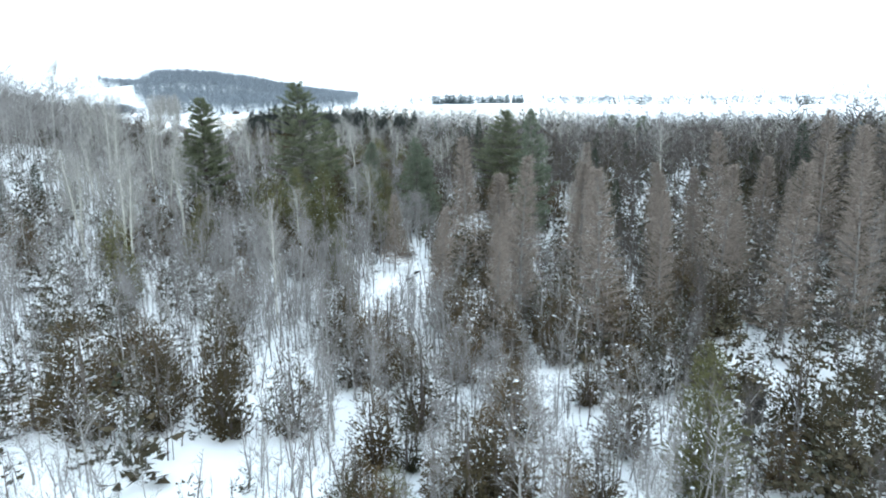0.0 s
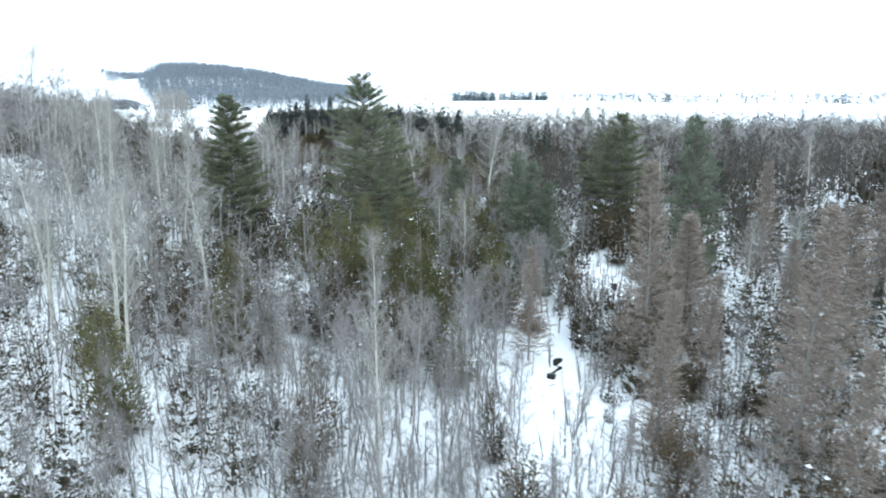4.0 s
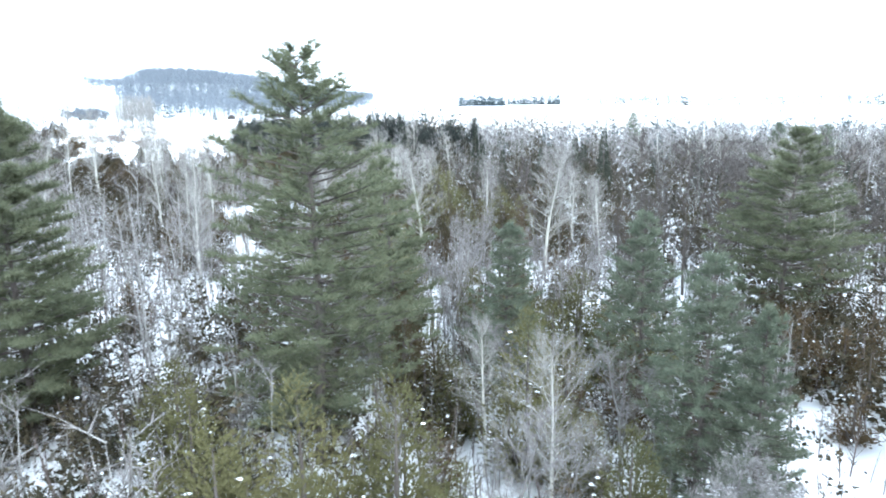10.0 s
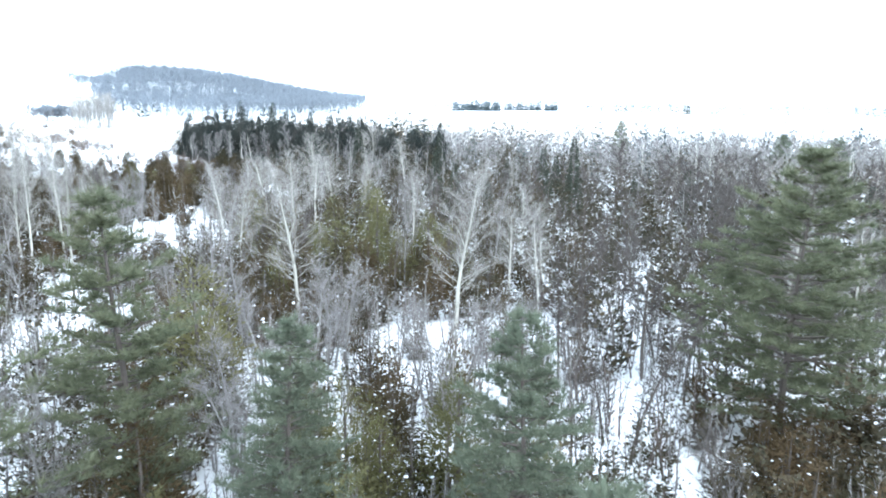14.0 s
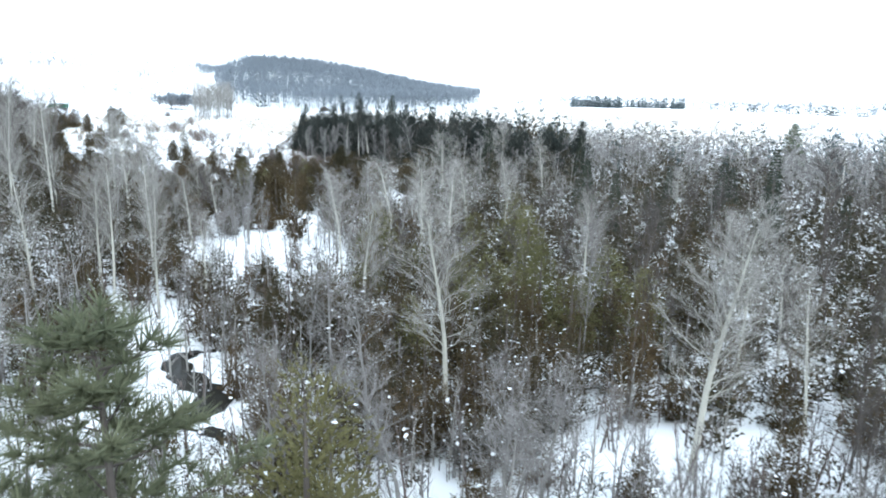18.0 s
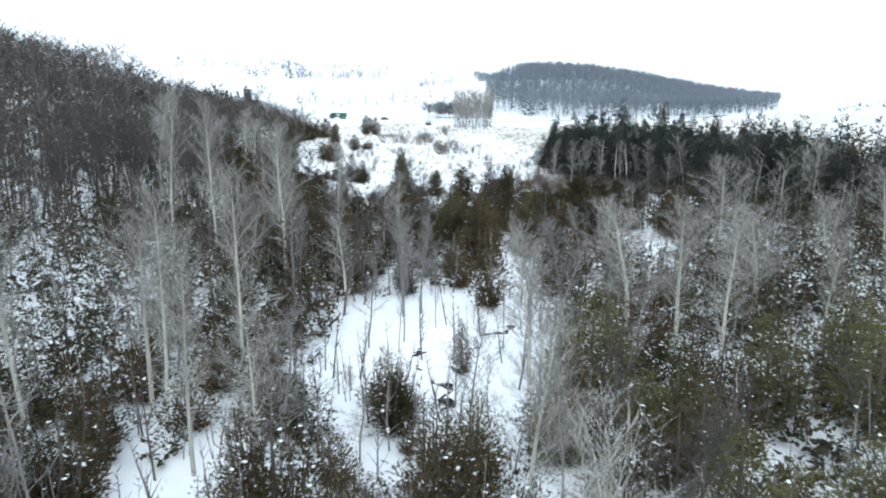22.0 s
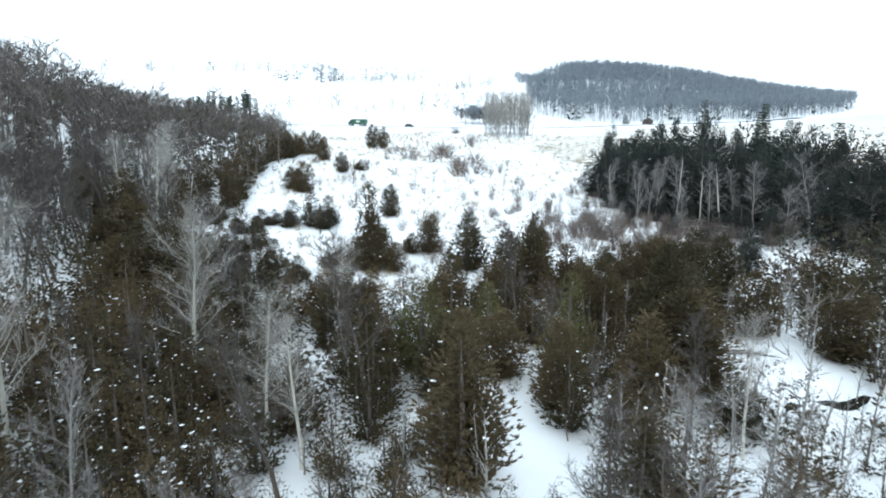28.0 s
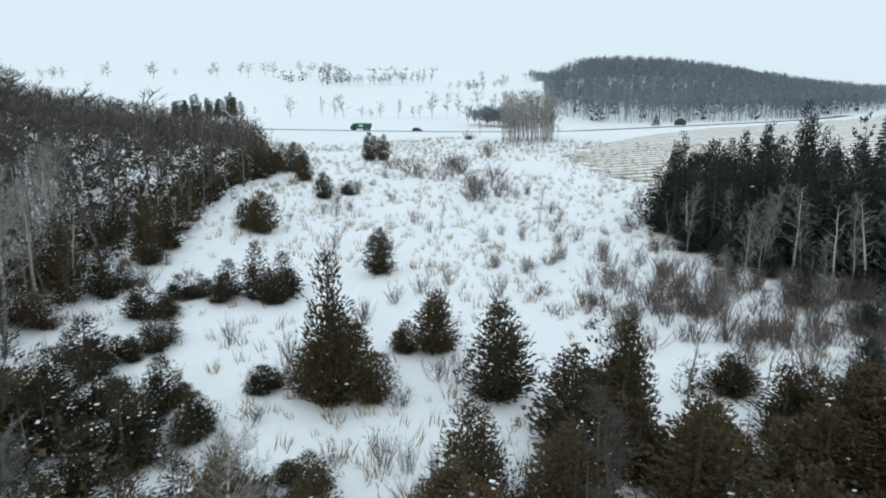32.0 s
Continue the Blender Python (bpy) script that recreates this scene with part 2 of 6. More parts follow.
def build_ground():
    def axis(lo, hi, step, out):
        a = list(np.arange(lo, hi + step, step))
        k = step
        while a[-1] < out:
            k *= 1.13
            a.append(a[-1] + k)
        k = step
        while a[0] > -out:
            k *= 1.13
            a.insert(0, a[0] - k)
        return np.array(a)
    xs, ys = axis(-160, 60, 1.6, 4300), axis(30, 320, 1.6, 4300)
    xs = np.unique(np.concatenate([xs, np.arange(-66, -46, 0.4), np.arange(-16, -9, 0.5), np.arange(19, 28, 0.5)]))
    ys = np.unique(np.concatenate([ys, np.arange(163, 178, 0.4), np.arange(194, 210, 0.5), np.arange(55, 68, 0.5), np.arange(94, 108, 0.5)]))
    gx, gy = np.meshgrid(xs, ys)
    z = land(gx, gy)
    near = (gx > -80) & (gx < 70) & (gy > 20) & (gy < 270)
    cut = np.full(gx.shape, 99.0)
    cut[near] = creek_cut(gx[near], gy[near])
    z = z - 0.75 * (1 - smooth(-0.4, 1.1, cut))
    verts = np.stack([gx, gy, z], -1).reshape(-1, 3)
    w = len(xs)
    i = (np.arange(len(ys) - 1)[:, None] * w + np.arange(w - 1)[None]).reshape(-1)
    faces = np.stack([i, i + 1, i + w + 1, i + w], -1)
    me = link_mesh("ground", verts.tolist(), faces.tolist(), [SNOW], smooth_shade=True)
    tagged(new("ground", me), "uneven snow-covered ground of a valley and its fields", "ground", kind="structure")
    v, f = [], []
    for i, ((x, y), wd) in enumerate(zip(CREEK_PTS, CREEK_W)):
        a, b = CREEK_PTS[max(0, i - 1)], CREEK_PTS[min(len(CREEK_PTS) - 1, i + 1)]
        d = Vector((b[0] - a[0], b[1] - a[1])).normalized()
        zz = float(land(x, y)) - (0.5 if wd > 0.3 else 0.62)
        v += [(x - d.y * wd * 1.5, y + d.x * wd * 1.5, zz), (x + d.y * wd * 1.5, y - d.x * wd * 1.5, zz)]
        if i:
            f.append((2 * i - 2, 2 * i - 1, 2 * i + 1, 2 * i))
    water = material("creek_water", (0.012, 0.011, 0.009), (0.022, 0.02, 0.016), 0.12, 2.0, 0.1, spec=0.05)
    tagged(new("creek", link_mesh("creek", v, f, [water])), "narrow winding creek of dark open water between snowy banks", "creek", kind="structure")


build_ground()


# ---- mesh building ----
class Shape:
    def __init__(self):
        self.v, self.f, self.m = [], [], []

    def tube(self, pts, radii, n, mat=0):
        base = len(self.v)
        for i, (p, r) in enumerate(zip(pts, radii)):
            d = (Vector(pts[min(i + 1, len(pts) - 1)]) - Vector(pts[max(i - 1, 0)])).normalized()
            a = d.orthogonal().normalized()
            b = d.cross(a)
            if i == len(pts) - 1:
                self.v.append(tuple(p))
            else:
                self.v += [tuple(Vector(p) + (a * math.cos(6.2832 * k / n) + b * math.sin(6.2832 * k / n)) * r) for k in range(n)]
        for i in range(len(pts) - 2):
            for k in range(n):
                self.f.append((base + i * n + k, base + i * n + (k + 1) % n, base + (i + 1) * n + (k + 1) % n, base + (i + 1) * n + k))
                self.m.append(mat)
        e = base + (len(pts) - 1) * n
        for k in range(n):
            self.f.append((e - n + k, e - n + (k + 1) % n, e))
            self.m.append(mat)

    def blade(self, p, d, length, width, r, mat=0):
        side = d.orthogonal().normalized()
        side = Matrix.Rotation(r.uniform(0, 3.1416), 3, d) @ side * width
        i = len(self.v)
        self.v += [tuple(p - side), tuple(p + side), tuple(p + d * length)]
        self.f.append((i, i + 1, i + 2))
        self.m.append(mat)

    def spray(self, p, d, length, width, r, mat=0):
        """A small bent leaf fan of two triangles."""
        side = Matrix.Rotation(r.uniform(0, 3.1416), 3, d) @ d.orthogonal().normalized() * width
        up = d.cross(side).normalized() * length * 0.18
        i = len(self.v)
        self.v += [tuple(p), tuple(p + d * length * 0.6 + side + up), tuple(p + d * length), tuple(p + d * length * 0.6 - side - up)]
        self.f += [(i, i + 1, i + 2), (i, i + 2, i + 3)]
        self.m += [mat, mat]

    def clump(self, p, rx, rz, r, mat=0):
        """A lumpy cap of snow."""
        i = len(self.v)
        n = 4
        self.v.append((p[0], p[1], p[2] + rz))
        for k in range(n):
            a, q = 6.2832 * k / n + r.uniform(-0.4, 0.4), rx * r.uniform(0.6, 1.2)
            self.v.append((p[0] + q * math.cos(a), p[1] + q * math.sin(a), p[2] + rz * r.uniform(-0.3, 0.3)))
        self.v.append((p[0], p[1], p[2] - rz * 0.6))
        for k in range(n):
            self.f += [(i, i + 1 + k, i + 1 + (k + 1) % n), (i + n + 1, i + 1 + (k + 1) % n, i + 1 + k)]
            self.m += [mat, mat]

    def mesh(self, name, *mats):
        return link_mesh(name, self.v, self.f, mats, self.m)


def way(azimuth, rise):
    return Vector((math.cos(azimuth) * math.cos(rise), math.sin(azimuth) * math.cos(rise), math.sin(rise)))


def bent(p, d, length, n, r, droop=0.0, wild=0.12):
    pts = [p.copy()]
    for k in range(n):
        d = (d + Vector((r.gauss(0, wild), r.gauss(0, wild), r.gauss(0, wild) + droop))).normalized()
        pts.append(pts[-1] + d * length / n)
    return pts


def bare_shapes(seed, height, limbs, seconds, twigs, spread, first=0.3, steep=0.75, fat=0.010, sides=6, twig_w=0.010, crook=0.16, limb=0.4, lean=0.05):
    """Trunk with limbs, and the fine branches on them: two shapes."""
    r = random.Random(seed)
    wood, fine = Shape(), Shape()
    trunk = bent(Vector((0, 0, -0.3)), Vector((r.gauss(0, lean), r.gauss(0, lean), 1)), height, 8, r, 0.05, lean * 1.1)
    rad = height * fat
    wood.tube(trunk, [rad * (1.15 - 1.08 * k / 8) + 0.008 for k in range(9)], sides)
    az = r.uniform(0, 6)
    for k in range(limbs):
        q = first + (0.97 - first) * (k + r.random()) / limbs
        i = q * 8
        p = trunk[int(i)].lerp(trunk[min(8, int(i) + 1)], i - int(i))
        az += 2.4 + r.uniform(-0.5, 0.5)
        taper = (1 - q) / (1 - first)
        length = spread * (0.3 + 0.7 * math.sin(min(1, taper * 1.15 + 0.12) * 2.1)) * r.uniform(0.65, 1.25)
        rise = steep * (0.7 + 0.5 * q) + r.uniform(-0.2, 0.2)
        pts = bent(p, way(az, min(1.4, rise)), length, 3, r, 0.08, crook)
        br = max(0.013, rad * limb * (0.3 + taper * 0.7))
        wood.tube(pts, [br, br * 0.7, br * 0.4, 0.006], 4 if sides > 5 else 3)
        for j in range(seconds):
            u = 0.12 + 0.88 * (j + r.random()) / seconds
            m = min(2, int(u * 3))
            p2 = pts[m].lerp(pts[m + 1], u * 3 - m)
            d0 = (pts[m + 1] - pts[m]).normalized()
            d2 = (d0 + way(r.uniform(0, 6.28), r.uniform(-0.2, 0.9)) * 0.9).normalized()
            l2 = length * r.uniform(0.25, 0.5) * (1.15 - 0.5 * u)
            q2 = p2 + d2 * l2
            fine.tube([p2, q2], [max(0.009, br * 0.33), 0], 3)
            for _ in range(twigs):
                p3 = p2.lerp(q2, r.uniform(0.1, 1.0))
                d3 = (d2 + way(r.uniform(0, 6.28), r.uniform(-0.3, 1.1)) * 1.0).normalized()
                fine.blade(p3, d3, l2 * r.uniform(0.35, 0.9) + 0.1, twig_w, r)
    return wood, fine


def cedar_shapes(seed, height, width, sprays, snow, size=0.34, leaders=3, slim=0.23, fleck=1.0, fan=5, tufts=4, inner=0.2, taper=0.8):
    """A cedar of several leaders with many upswept branches set with plumes of fine sprays."""
    r = random.Random(seed)
    wood, leaf, cap = Shape(), Shape(), Shape()
    tops = [(0.0, 0.0, 1.0, 0.85)]
    for k in range(leaders):
        az, off = r.uniform(0, 6.28), width * r.uniform(0.14, 0.26)
        tops.append((off * math.cos(az), off * math.sin(az), r.uniform(0.5, 0.92), r.uniform(0.55, 0.72)))
    wood.tube([Vector((0, 0, -0.3)), Vector((0, 0, height * 0.5)), Vector((0, 0, height * 0.93))], [height * 0.016, height * 0.009, 0], 5)
    for x, y, h, w in tops[1:]:
        wood.tube([Vector((x * 0.3, y * 0.3, 0.3)), Vector((x, y, height * h * 0.45)), Vector((x, y, height * h * 0.9))], [height * 0.010, height * 0.006, 0], 4)
    weights = [h * w for _, _, h, w in tops]

    def reach(i, q):
        return min(1, (q + 0.08) / 0.32) ** 0.6 * (1 - q) ** 0.63 * width / 2 * tops[i][3] * 1.3

    def at(i, az, q, k):
        tx, ty, h, w = tops[i]
        rr, bow = reach(i, q) * k, min(1, q * 3)
        return Vector((tx * bow + rr * math.cos(az), ty * bow + rr * math.sin(az), height * h * (0.03 + 0.97 * q)))
    count = max(2, sprays // (fan * tufts))
    for k in range(count):
        i = r.choices(range(len(tops)), weights)[0]
        q, az = ((k + r.random()) / count) ** 1.12 * 0.97, r.uniform(0, 6.2832)
        tip = at(i, az, q, r.uniform(0.75, 1.1) if r.random() < 0.95 else 1.18)
        root = at(i, az, max(0, q - r.uniform(0.0, 0.10)), 0.15)
        d0 = ((tip - root).normalized() + Vector((0, 0, 0.45))).normalized()
        for j in range(tufts):
            u = inner + (1.03 - inner) * (j + r.random()) / tufts
            c = root.lerp(tip, u) + Vector((r.gauss(0, 0.10), r.gauss(0, 0.10), r.gauss(0, 0.10))) * width * 0.3
            for _ in range(fan):
                d = (d0 + way(r.uniform(0, 6.28), r.uniform(-0.8, 1.0)) * 0.6).normalized()
                s = size * r.uniform(0.5, 1.35) * (1.2 - taper * q)
                leaf.blade(c + d0 * r.uniform(-0.4, 0.4) * size, d, s, s * slim, r)
    for _ in range(snow):
        i = r.choices(range(len(tops)), weights)[0]
        p = at(i, r.uniform(0, 6.2832), r.random() ** 1.3 * 0.9, r.uniform(0.8, 1.1))
        cap.clump(p, fleck * (0.035 + 0.13 * r.random() ** 2), fleck * r.uniform(0.025, 0.065), r)
    return wood, leaf, cap


def pine_shapes(seed, height, width, levels, per, tufts, needles, first=0.22, ragged=0.3, tuft=0.55, top=0.62, fine=0.052):
    """A white pine: level limbs in loose tiers with upturned ends, each set with needle tufts."""
    r = random.Random(seed)
    wood, leaf = Shape(), Shape()
    trunk = bent(Vector((0, 0, -0.3)), Vector((0, 0, 1)), height, 8, r, 0.05, 0.02)
    wood.tube(trunk, [height * 0.0115 * (1.1 - k * 0.125) + 0.02 for k in range(9)], 7)
    az0 = r.uniform(0, 6.28)
    for lv in range(levels):
        q0 = first + (0.985 - first) * lv / (levels - 1)
        shape = min(1.0, 0.5 + (q0 - first) * 2.2) * (1 - q0) ** top * 1.22 + 0.05
        tier = 1 + ragged * r.uniform(-0.6, 0.35)
        for b in range(per):
            if r.random() < 0.35 * ragged:
                continue
            q = min(0.99, q0 + r.uniform(-0.45, 0.45) / levels)
            i = min(7.99, q * 8)
            p = trunk[int(i)].lerp(trunk[int(i) + 1], i - int(i))
            az = az0 + lv * 0.7 + 6.2832 * b / per + r.uniform(-0.4, 0.4)
            length = width / 2 * shape * tier * r.uniform(1 - ragged, 1 + ragged * 0.5)
            pts = bent(p, way(az, 0.02 + 0.75 * max(0, q - 0.6) + r.uniform(-0.1, 0.12)), length, 4, r, 0.07, 0.05)
            br = 0.02 + 0.011 * length
            wood.tube(pts, [br, br * 0.8, br * 0.6, br * 0.4, 0.008], 3)
            n = max(3, int(tufts * (0.1 + 0.9 * min(1, length / (width * 0.36)))))
            for k in range(n):
                u = 0.25 + 0.78 * (k + r.random()) / n
                m = min(3, int(u * 4))
                c = pts[m].lerp(pts[min(4, m + 1)], min(1, u * 4 - m))
                c = c + way(az + 1.57, 0) * r.gauss(0, 0.15 * length * (1.2 - u)) + Vector((0, 0, r.uniform(-0.05, 0.2)))
                for _ in range(needles):
                    d = (way(r.uniform(0, 6.28), r.uniform(-0.25, 1.0)) + way(az, 0.25) * 0.7).normalized()
                    leaf.blade(c, d, tuft * r.uniform(0.6, 1.2), tuft * fine, r)
    return wood, leaf


def spruce_shapes(seed, height, width, levels, needles, size=0.42):
    r = random.Random(seed)
    wood, leaf = Shape(), Shape()
    wood.tube([Vector((0, 0, -0.3)), Vector((0, 0, height * 0.5)), Vector((0, 0, height))], [height * 0.014, height * 0.008, 0], 5)
    for lv in range(levels):
        q = 0.06 + 0.93 * lv / levels
        per = max(4, int(9 * (1 - q) + 3))
        for b in range(per):
            az = 6.2832 * (b + 0.5 * (lv % 2)) / per + r.uniform(-0.25, 0.25)
            length = width / 2 * (1 - q) ** 0.85 * r.uniform(0.75, 1.12) + 0.08
            pts = bent(Vector((0, 0, height * q)), way(az, 0.15), length, 2, r, -0.14, 0.04)
            for k in range(needles):
                u = 0.2 + 0.85 * (k + r.random()) / needles
                c = pts[0].lerp(pts[2], u) if u < 1 else pts[2]
                d = way(az + r.uniform(-1.0, 1.0), r.uniform(-0.7, 0.35))
                s = size * r.uniform(0.6, 1.2)
                leaf.blade(c, d, s, s * 0.17, r)
    return wood, leaf


def larch_shapes(seed, height, width, branches, twigs, twig_w=0.024):
    r = random.Random(seed)
    wood, fine = Shape(), Shape()
    trunk = bent(Vector((0, 0, -0.3)), Vector((0, 0, 1)), height, 6, r, 0.05, 0.02)
    wood.tube(trunk, [height * 0.0075 * (1.1 - k * 0.165) + 0.01 for k in range(7)], 5)
    for k in range(branches):
        q = 0.08 + 0.9 * (k + r.random()) / branches
        i = min(5.99, q * 6)
        p = trunk[int(i)].lerp(trunk[int(i) + 1], i - int(i))
        az = k * 2.4 + r.uniform(-0.4, 0.4)
        length = width / 2 * (1 - q) ** 0.75 * r.uniform(0.7, 1.15) + 0.2
        pts = bent(p, way(az, 0.22 + 0.4 * q), length, 2, r, 0.05, 0.06)
        fine.blade(p, (pts[2] - p).normalized(), length, 0.02 + 0.3 * twig_w, r)
        for _ in range(twigs):
            u = r.uniform(0.1, 1)
            c = pts[0].lerp(pts[2], u)
            d = way(az + r.uniform(-1.3, 1.3), r.uniform(-0.35, 0.75))
            fine.blade(c, d, r.uniform(0.25, 0.75) * (0.6 + 0.3 * length), twig_w, r)
    return wood, fine


def shrub_shape(seed, height, stems, twigs, width=0.012):
    r = random.Random(seed)
    s = Shape()
    for _ in range(stems):
        az, rise = r.uniform(0, 6.28), r.uniform(0.75, 1.5)
        pts = bent(Vector((r.gauss(0, 0.25), r.gauss(0, 0.25), -0.1)), way(az, rise), height * r.uniform(0.6, 1.1), 2, r, 0.1, 0.1)
        s.tube(pts, [width * 1.3, width, 0], 3)
        for _ in range(twigs):
            c = pts[1].lerp(pts[2], r.uniform(-0.4, 0.95))
            s.blade(c, way(az + r.uniform(-1.6, 1.6), r.uniform(0.3, 1.4)), height * r.uniform(0.15, 0.4), width * 0.8, r)
    return s


# ---- kinds of tree: each built once, then copied ----
def make_kind(name, label, category, parts):
    """A thing under an empty, of parts (name, mesh, label)."""
    top = tagged(new(name), label, category)
    for part_name, me, part_label in parts:
        ob = new(part_name, me)
        ob.parent = top
        if part_label:
            tagged(ob, part_label)
    return top


class Kind:
    """Several built variants of one kind of tree; put() sets a copy of one on the ground."""

    def __init__(self, variants, group):
        self.variants, self.group, self.used = variants, group, 0

    def put(self, x, y, height, width=None, which=None):
        i = self.used % len(self.variants) if which is None else which
        self.used += 1
        top, h0, w0 = self.variants[i]
        sz = height / h0
        sx = sz if width is None else width / w0
        m = Matrix.LocRotScale((x, y, float(land(x, y))), Euler((rnd.gauss(0, 0.015), rnd.gauss(0, 0.015), rnd.uniform(0, 6.28))), None)
        ob = copy_thing(top, m)
        ob.scale = (sx, sx, sz)
        tagged(ob, group=self.group)
        return ob

    def retire(self):
        for top, *_ in self.variants:
            for o in (*top.children_recursive, top):
                bpy.data.objects.remove(o)


def aspens(n=5):
    out = []
    for k in range(n):
        wood, fine = bare_shapes(100 + k, 15, 34, 10, 14, 3.5, first=0.3, steep=0.9, fat=0.0098, twig_w=0.0065, crook=0.2, limb=0.2, lean=0.022)
        out.append((make_kind("aspen_tree", "tall bare aspen with pale greenish-white bark in snow", "tree",
                              [("trunk", wood.mesh("aspen_trunk", ASPEN), "pale smooth trunk and limbs"), ("crown", fine.mesh("aspen_branches", PALE_TWIG), "")]), 15, 6.0))
    return Kind(out, "bare aspens of the valley wood")


def greys(n=5):
    out = []
    for k in range(n):
        wood, fine = bare_shapes(200 + k, 12, 22, 7, 13, 2.4, first=0.26, steep=1.0, fat=0.0066, sides=5, twig_w=0.0072)
        out.append((make_kind("bare_tree", "slender leafless grey hardwood tree standing in snow", "tree",
                              [("trunk", wood.mesh("bare_trunk", GREY_BARK), ""), ("crown", fine.mesh("bare_branches", TWIG), "")]), 12, 4.2))
    return Kind(out, "leafless hardwoods")


def cedars(green, n=5, sprays=9000, size=0.23, name="cedar_tree", inner=0.2, dark=False, flecks=None):
    out = []
    for k in range(n):
        wood, leaf, cap = cedar_shapes(300 + k + 50 * green + sprays, 9, 4.6, sprays, flecks if flecks is not None else 3 if dark else (20, 8, 26, 14, 5)[k % 5] if sprays in (3200, 17000) else (60, 30, 70, 44, 12)[k % 5], size, leaders=2 + k % 3, inner=inner, fleck=0.95, taper=0.5 if inner < 0.1 else 0.8)
        label = "olive-green cedar flecked with clumps of snow" if green else "low dark green cedar dusted with snow in the open valley" if flecks else "dark blue-green evergreen at the wood's edge" if dark else "rusty-brown winter cedar flecked with clumps of snow"
        out.append((make_kind(name, label, "tree",
                              [("trunk", wood.mesh("cedar_trunk", DARK_BARK), ""),
                               ("crown", leaf.mesh("cedar_crown", CEDAR_GREEN if green else CEDAR_MIX if flecks else CEDAR_DARK if dark else CEDAR_DEEP_BROWN if inner < 0.1 else CEDAR), "dense scaly foliage sprays"),
                               ("snow_clumps", cap.mesh("cedar_snow", SNOW_CLUMP), "white clumps of snow")]), 9, 4.6))
    return Kind(out, "green cedars" if green else "low cedars of the open valley" if flecks else "evergreens of the wood edge" if dark else "brown cedars")


def darks(n=4):
    out = []
    for k in range(n):
        wood, fine = bare_shapes(250 + k, 11, 20, 6, 13, 2.2, first=0.34, steep=0.9, fat=0.0085, sides=5, twig_w=0.011)
        out.append((make_kind("hardwood_tree", "dark leafless hardwood on a wooded slope in snow", "tree",
                              [("trunk", wood.mesh("dark_trunk", DARK_BARK), ""), ("crown", fine.mesh("dark_branches", DARK_TWIG), "")]), 11, 4.8))
    return Kind(out, "leafless hardwoods of the slope")


def larches(n=3):
    out = []
    for k in range(n):
        wood, fine = larch_shapes(400 + k, 18, 6.0, 230, 44, 0.021)
        out.append((make_kind("larch_tree", "leafless larch with a narrow tawny-brown crown of fine twigs", "tree",
                              [("trunk", wood.mesh("larch_trunk", GREY_BARK), ""), ("crown", fine.mesh("larch_crown", LARCH_TWIG), "")]), 18, 6.0))
    return Kind(out, "tawny larches")


def spruces(n=3):
    out = []
    for k in range(n):
        wood, leaf = spruce_shapes(500 + k, 8, 3.8, 34, 20, 0.27)
        out.append((make_kind("spruce_tree", "dark green spruce with a pointed crown in snow", "tree",
                              [("trunk", wood.mesh("spruce_trunk", DARK_BARK), ""), ("crown", leaf.mesh("spruce_crown", SPRUCE), "")]), 8, 3.8))
    return Kind(out, "dark spruces")


def young_pines(n=3):
    out = []
    for k in range(n):
        wood, leaf = pine_shapes(600 + k, 14, 7.5, 21, 8, 16, 22, first=0.06, ragged=0.25, tuft=0.44, fine=0.042)
        out.append((make_kind("white_pine", "young white pine with soft blue-green needles", "tree",
                              [("trunk", wood.mesh("pine_trunk", DARK_BARK), ""), ("crown", leaf.mesh("pine_crown", PINE_BLUE), "layered whorls of needle tufts")]), 14, 7.5))
    return Kind(out, "young white pines")


def dead_trees(n=3):
    out = []
    for k in range(n):
        wood, fine = bare_shapes(750 + k, 10, 9, 2, 1, 1.7, first=0.35, steep=0.5, fat=0.012, sides=6, twig_w=0.02, crook=0.3)
        out.append((make_kind("dead_tree", "broken weathered grey dead tree with stubby limbs", "tree",
                              [("trunk", wood.mesh("dead_trunk", ASPEN), ""), ("crown", fine.mesh("dead_branches", PALE_TWIG), "")]), 10, 3.4))
    return Kind(out, "dead trees of the wood edge")


def shrubs(n=4):
    out = []
    for k in range(n):
        me = shrub_shape(700 + k, 1.8, 24, 9, 0.014).mesh("shrub_stems", BRUSH)
        out.append((tagged(new("shrub", me), "leafless brown shrub of thin upright stems in snow", "shrub"), 1.8, 2.0))
    return Kind(out, "shrubs of the open valley")


ASPENS, GREYS, CEDARS, GREENS, LARCHES, SPRUCES, PINES, SHRUBS = aspens(), greys(), cedars(False), cedars(True, 5, 12500, 0.215), larches(), spruces(), young_pines(), shrubs()
DEAD, DARKS = dead_trees(), darks()
CEDARS_FULL = cedars(False, 4, 17000, 0.215, "cedar_tree", 0.02)
CEDARS_LOW = cedars(False, 3, 11000, 0.22, "low_cedar", 0.05, True, 75)
CEDARS_EDGE = cedars(False, 4, 14000, 0.20, "edge_cedar", 0.02, True)
CEDARS_WOOD = cedars(False, 5, 6800, 0.22, "young_cedar")
CEDARS_BUSH = cedars(False, 5, 3200, 0.27, "cedar_bush")


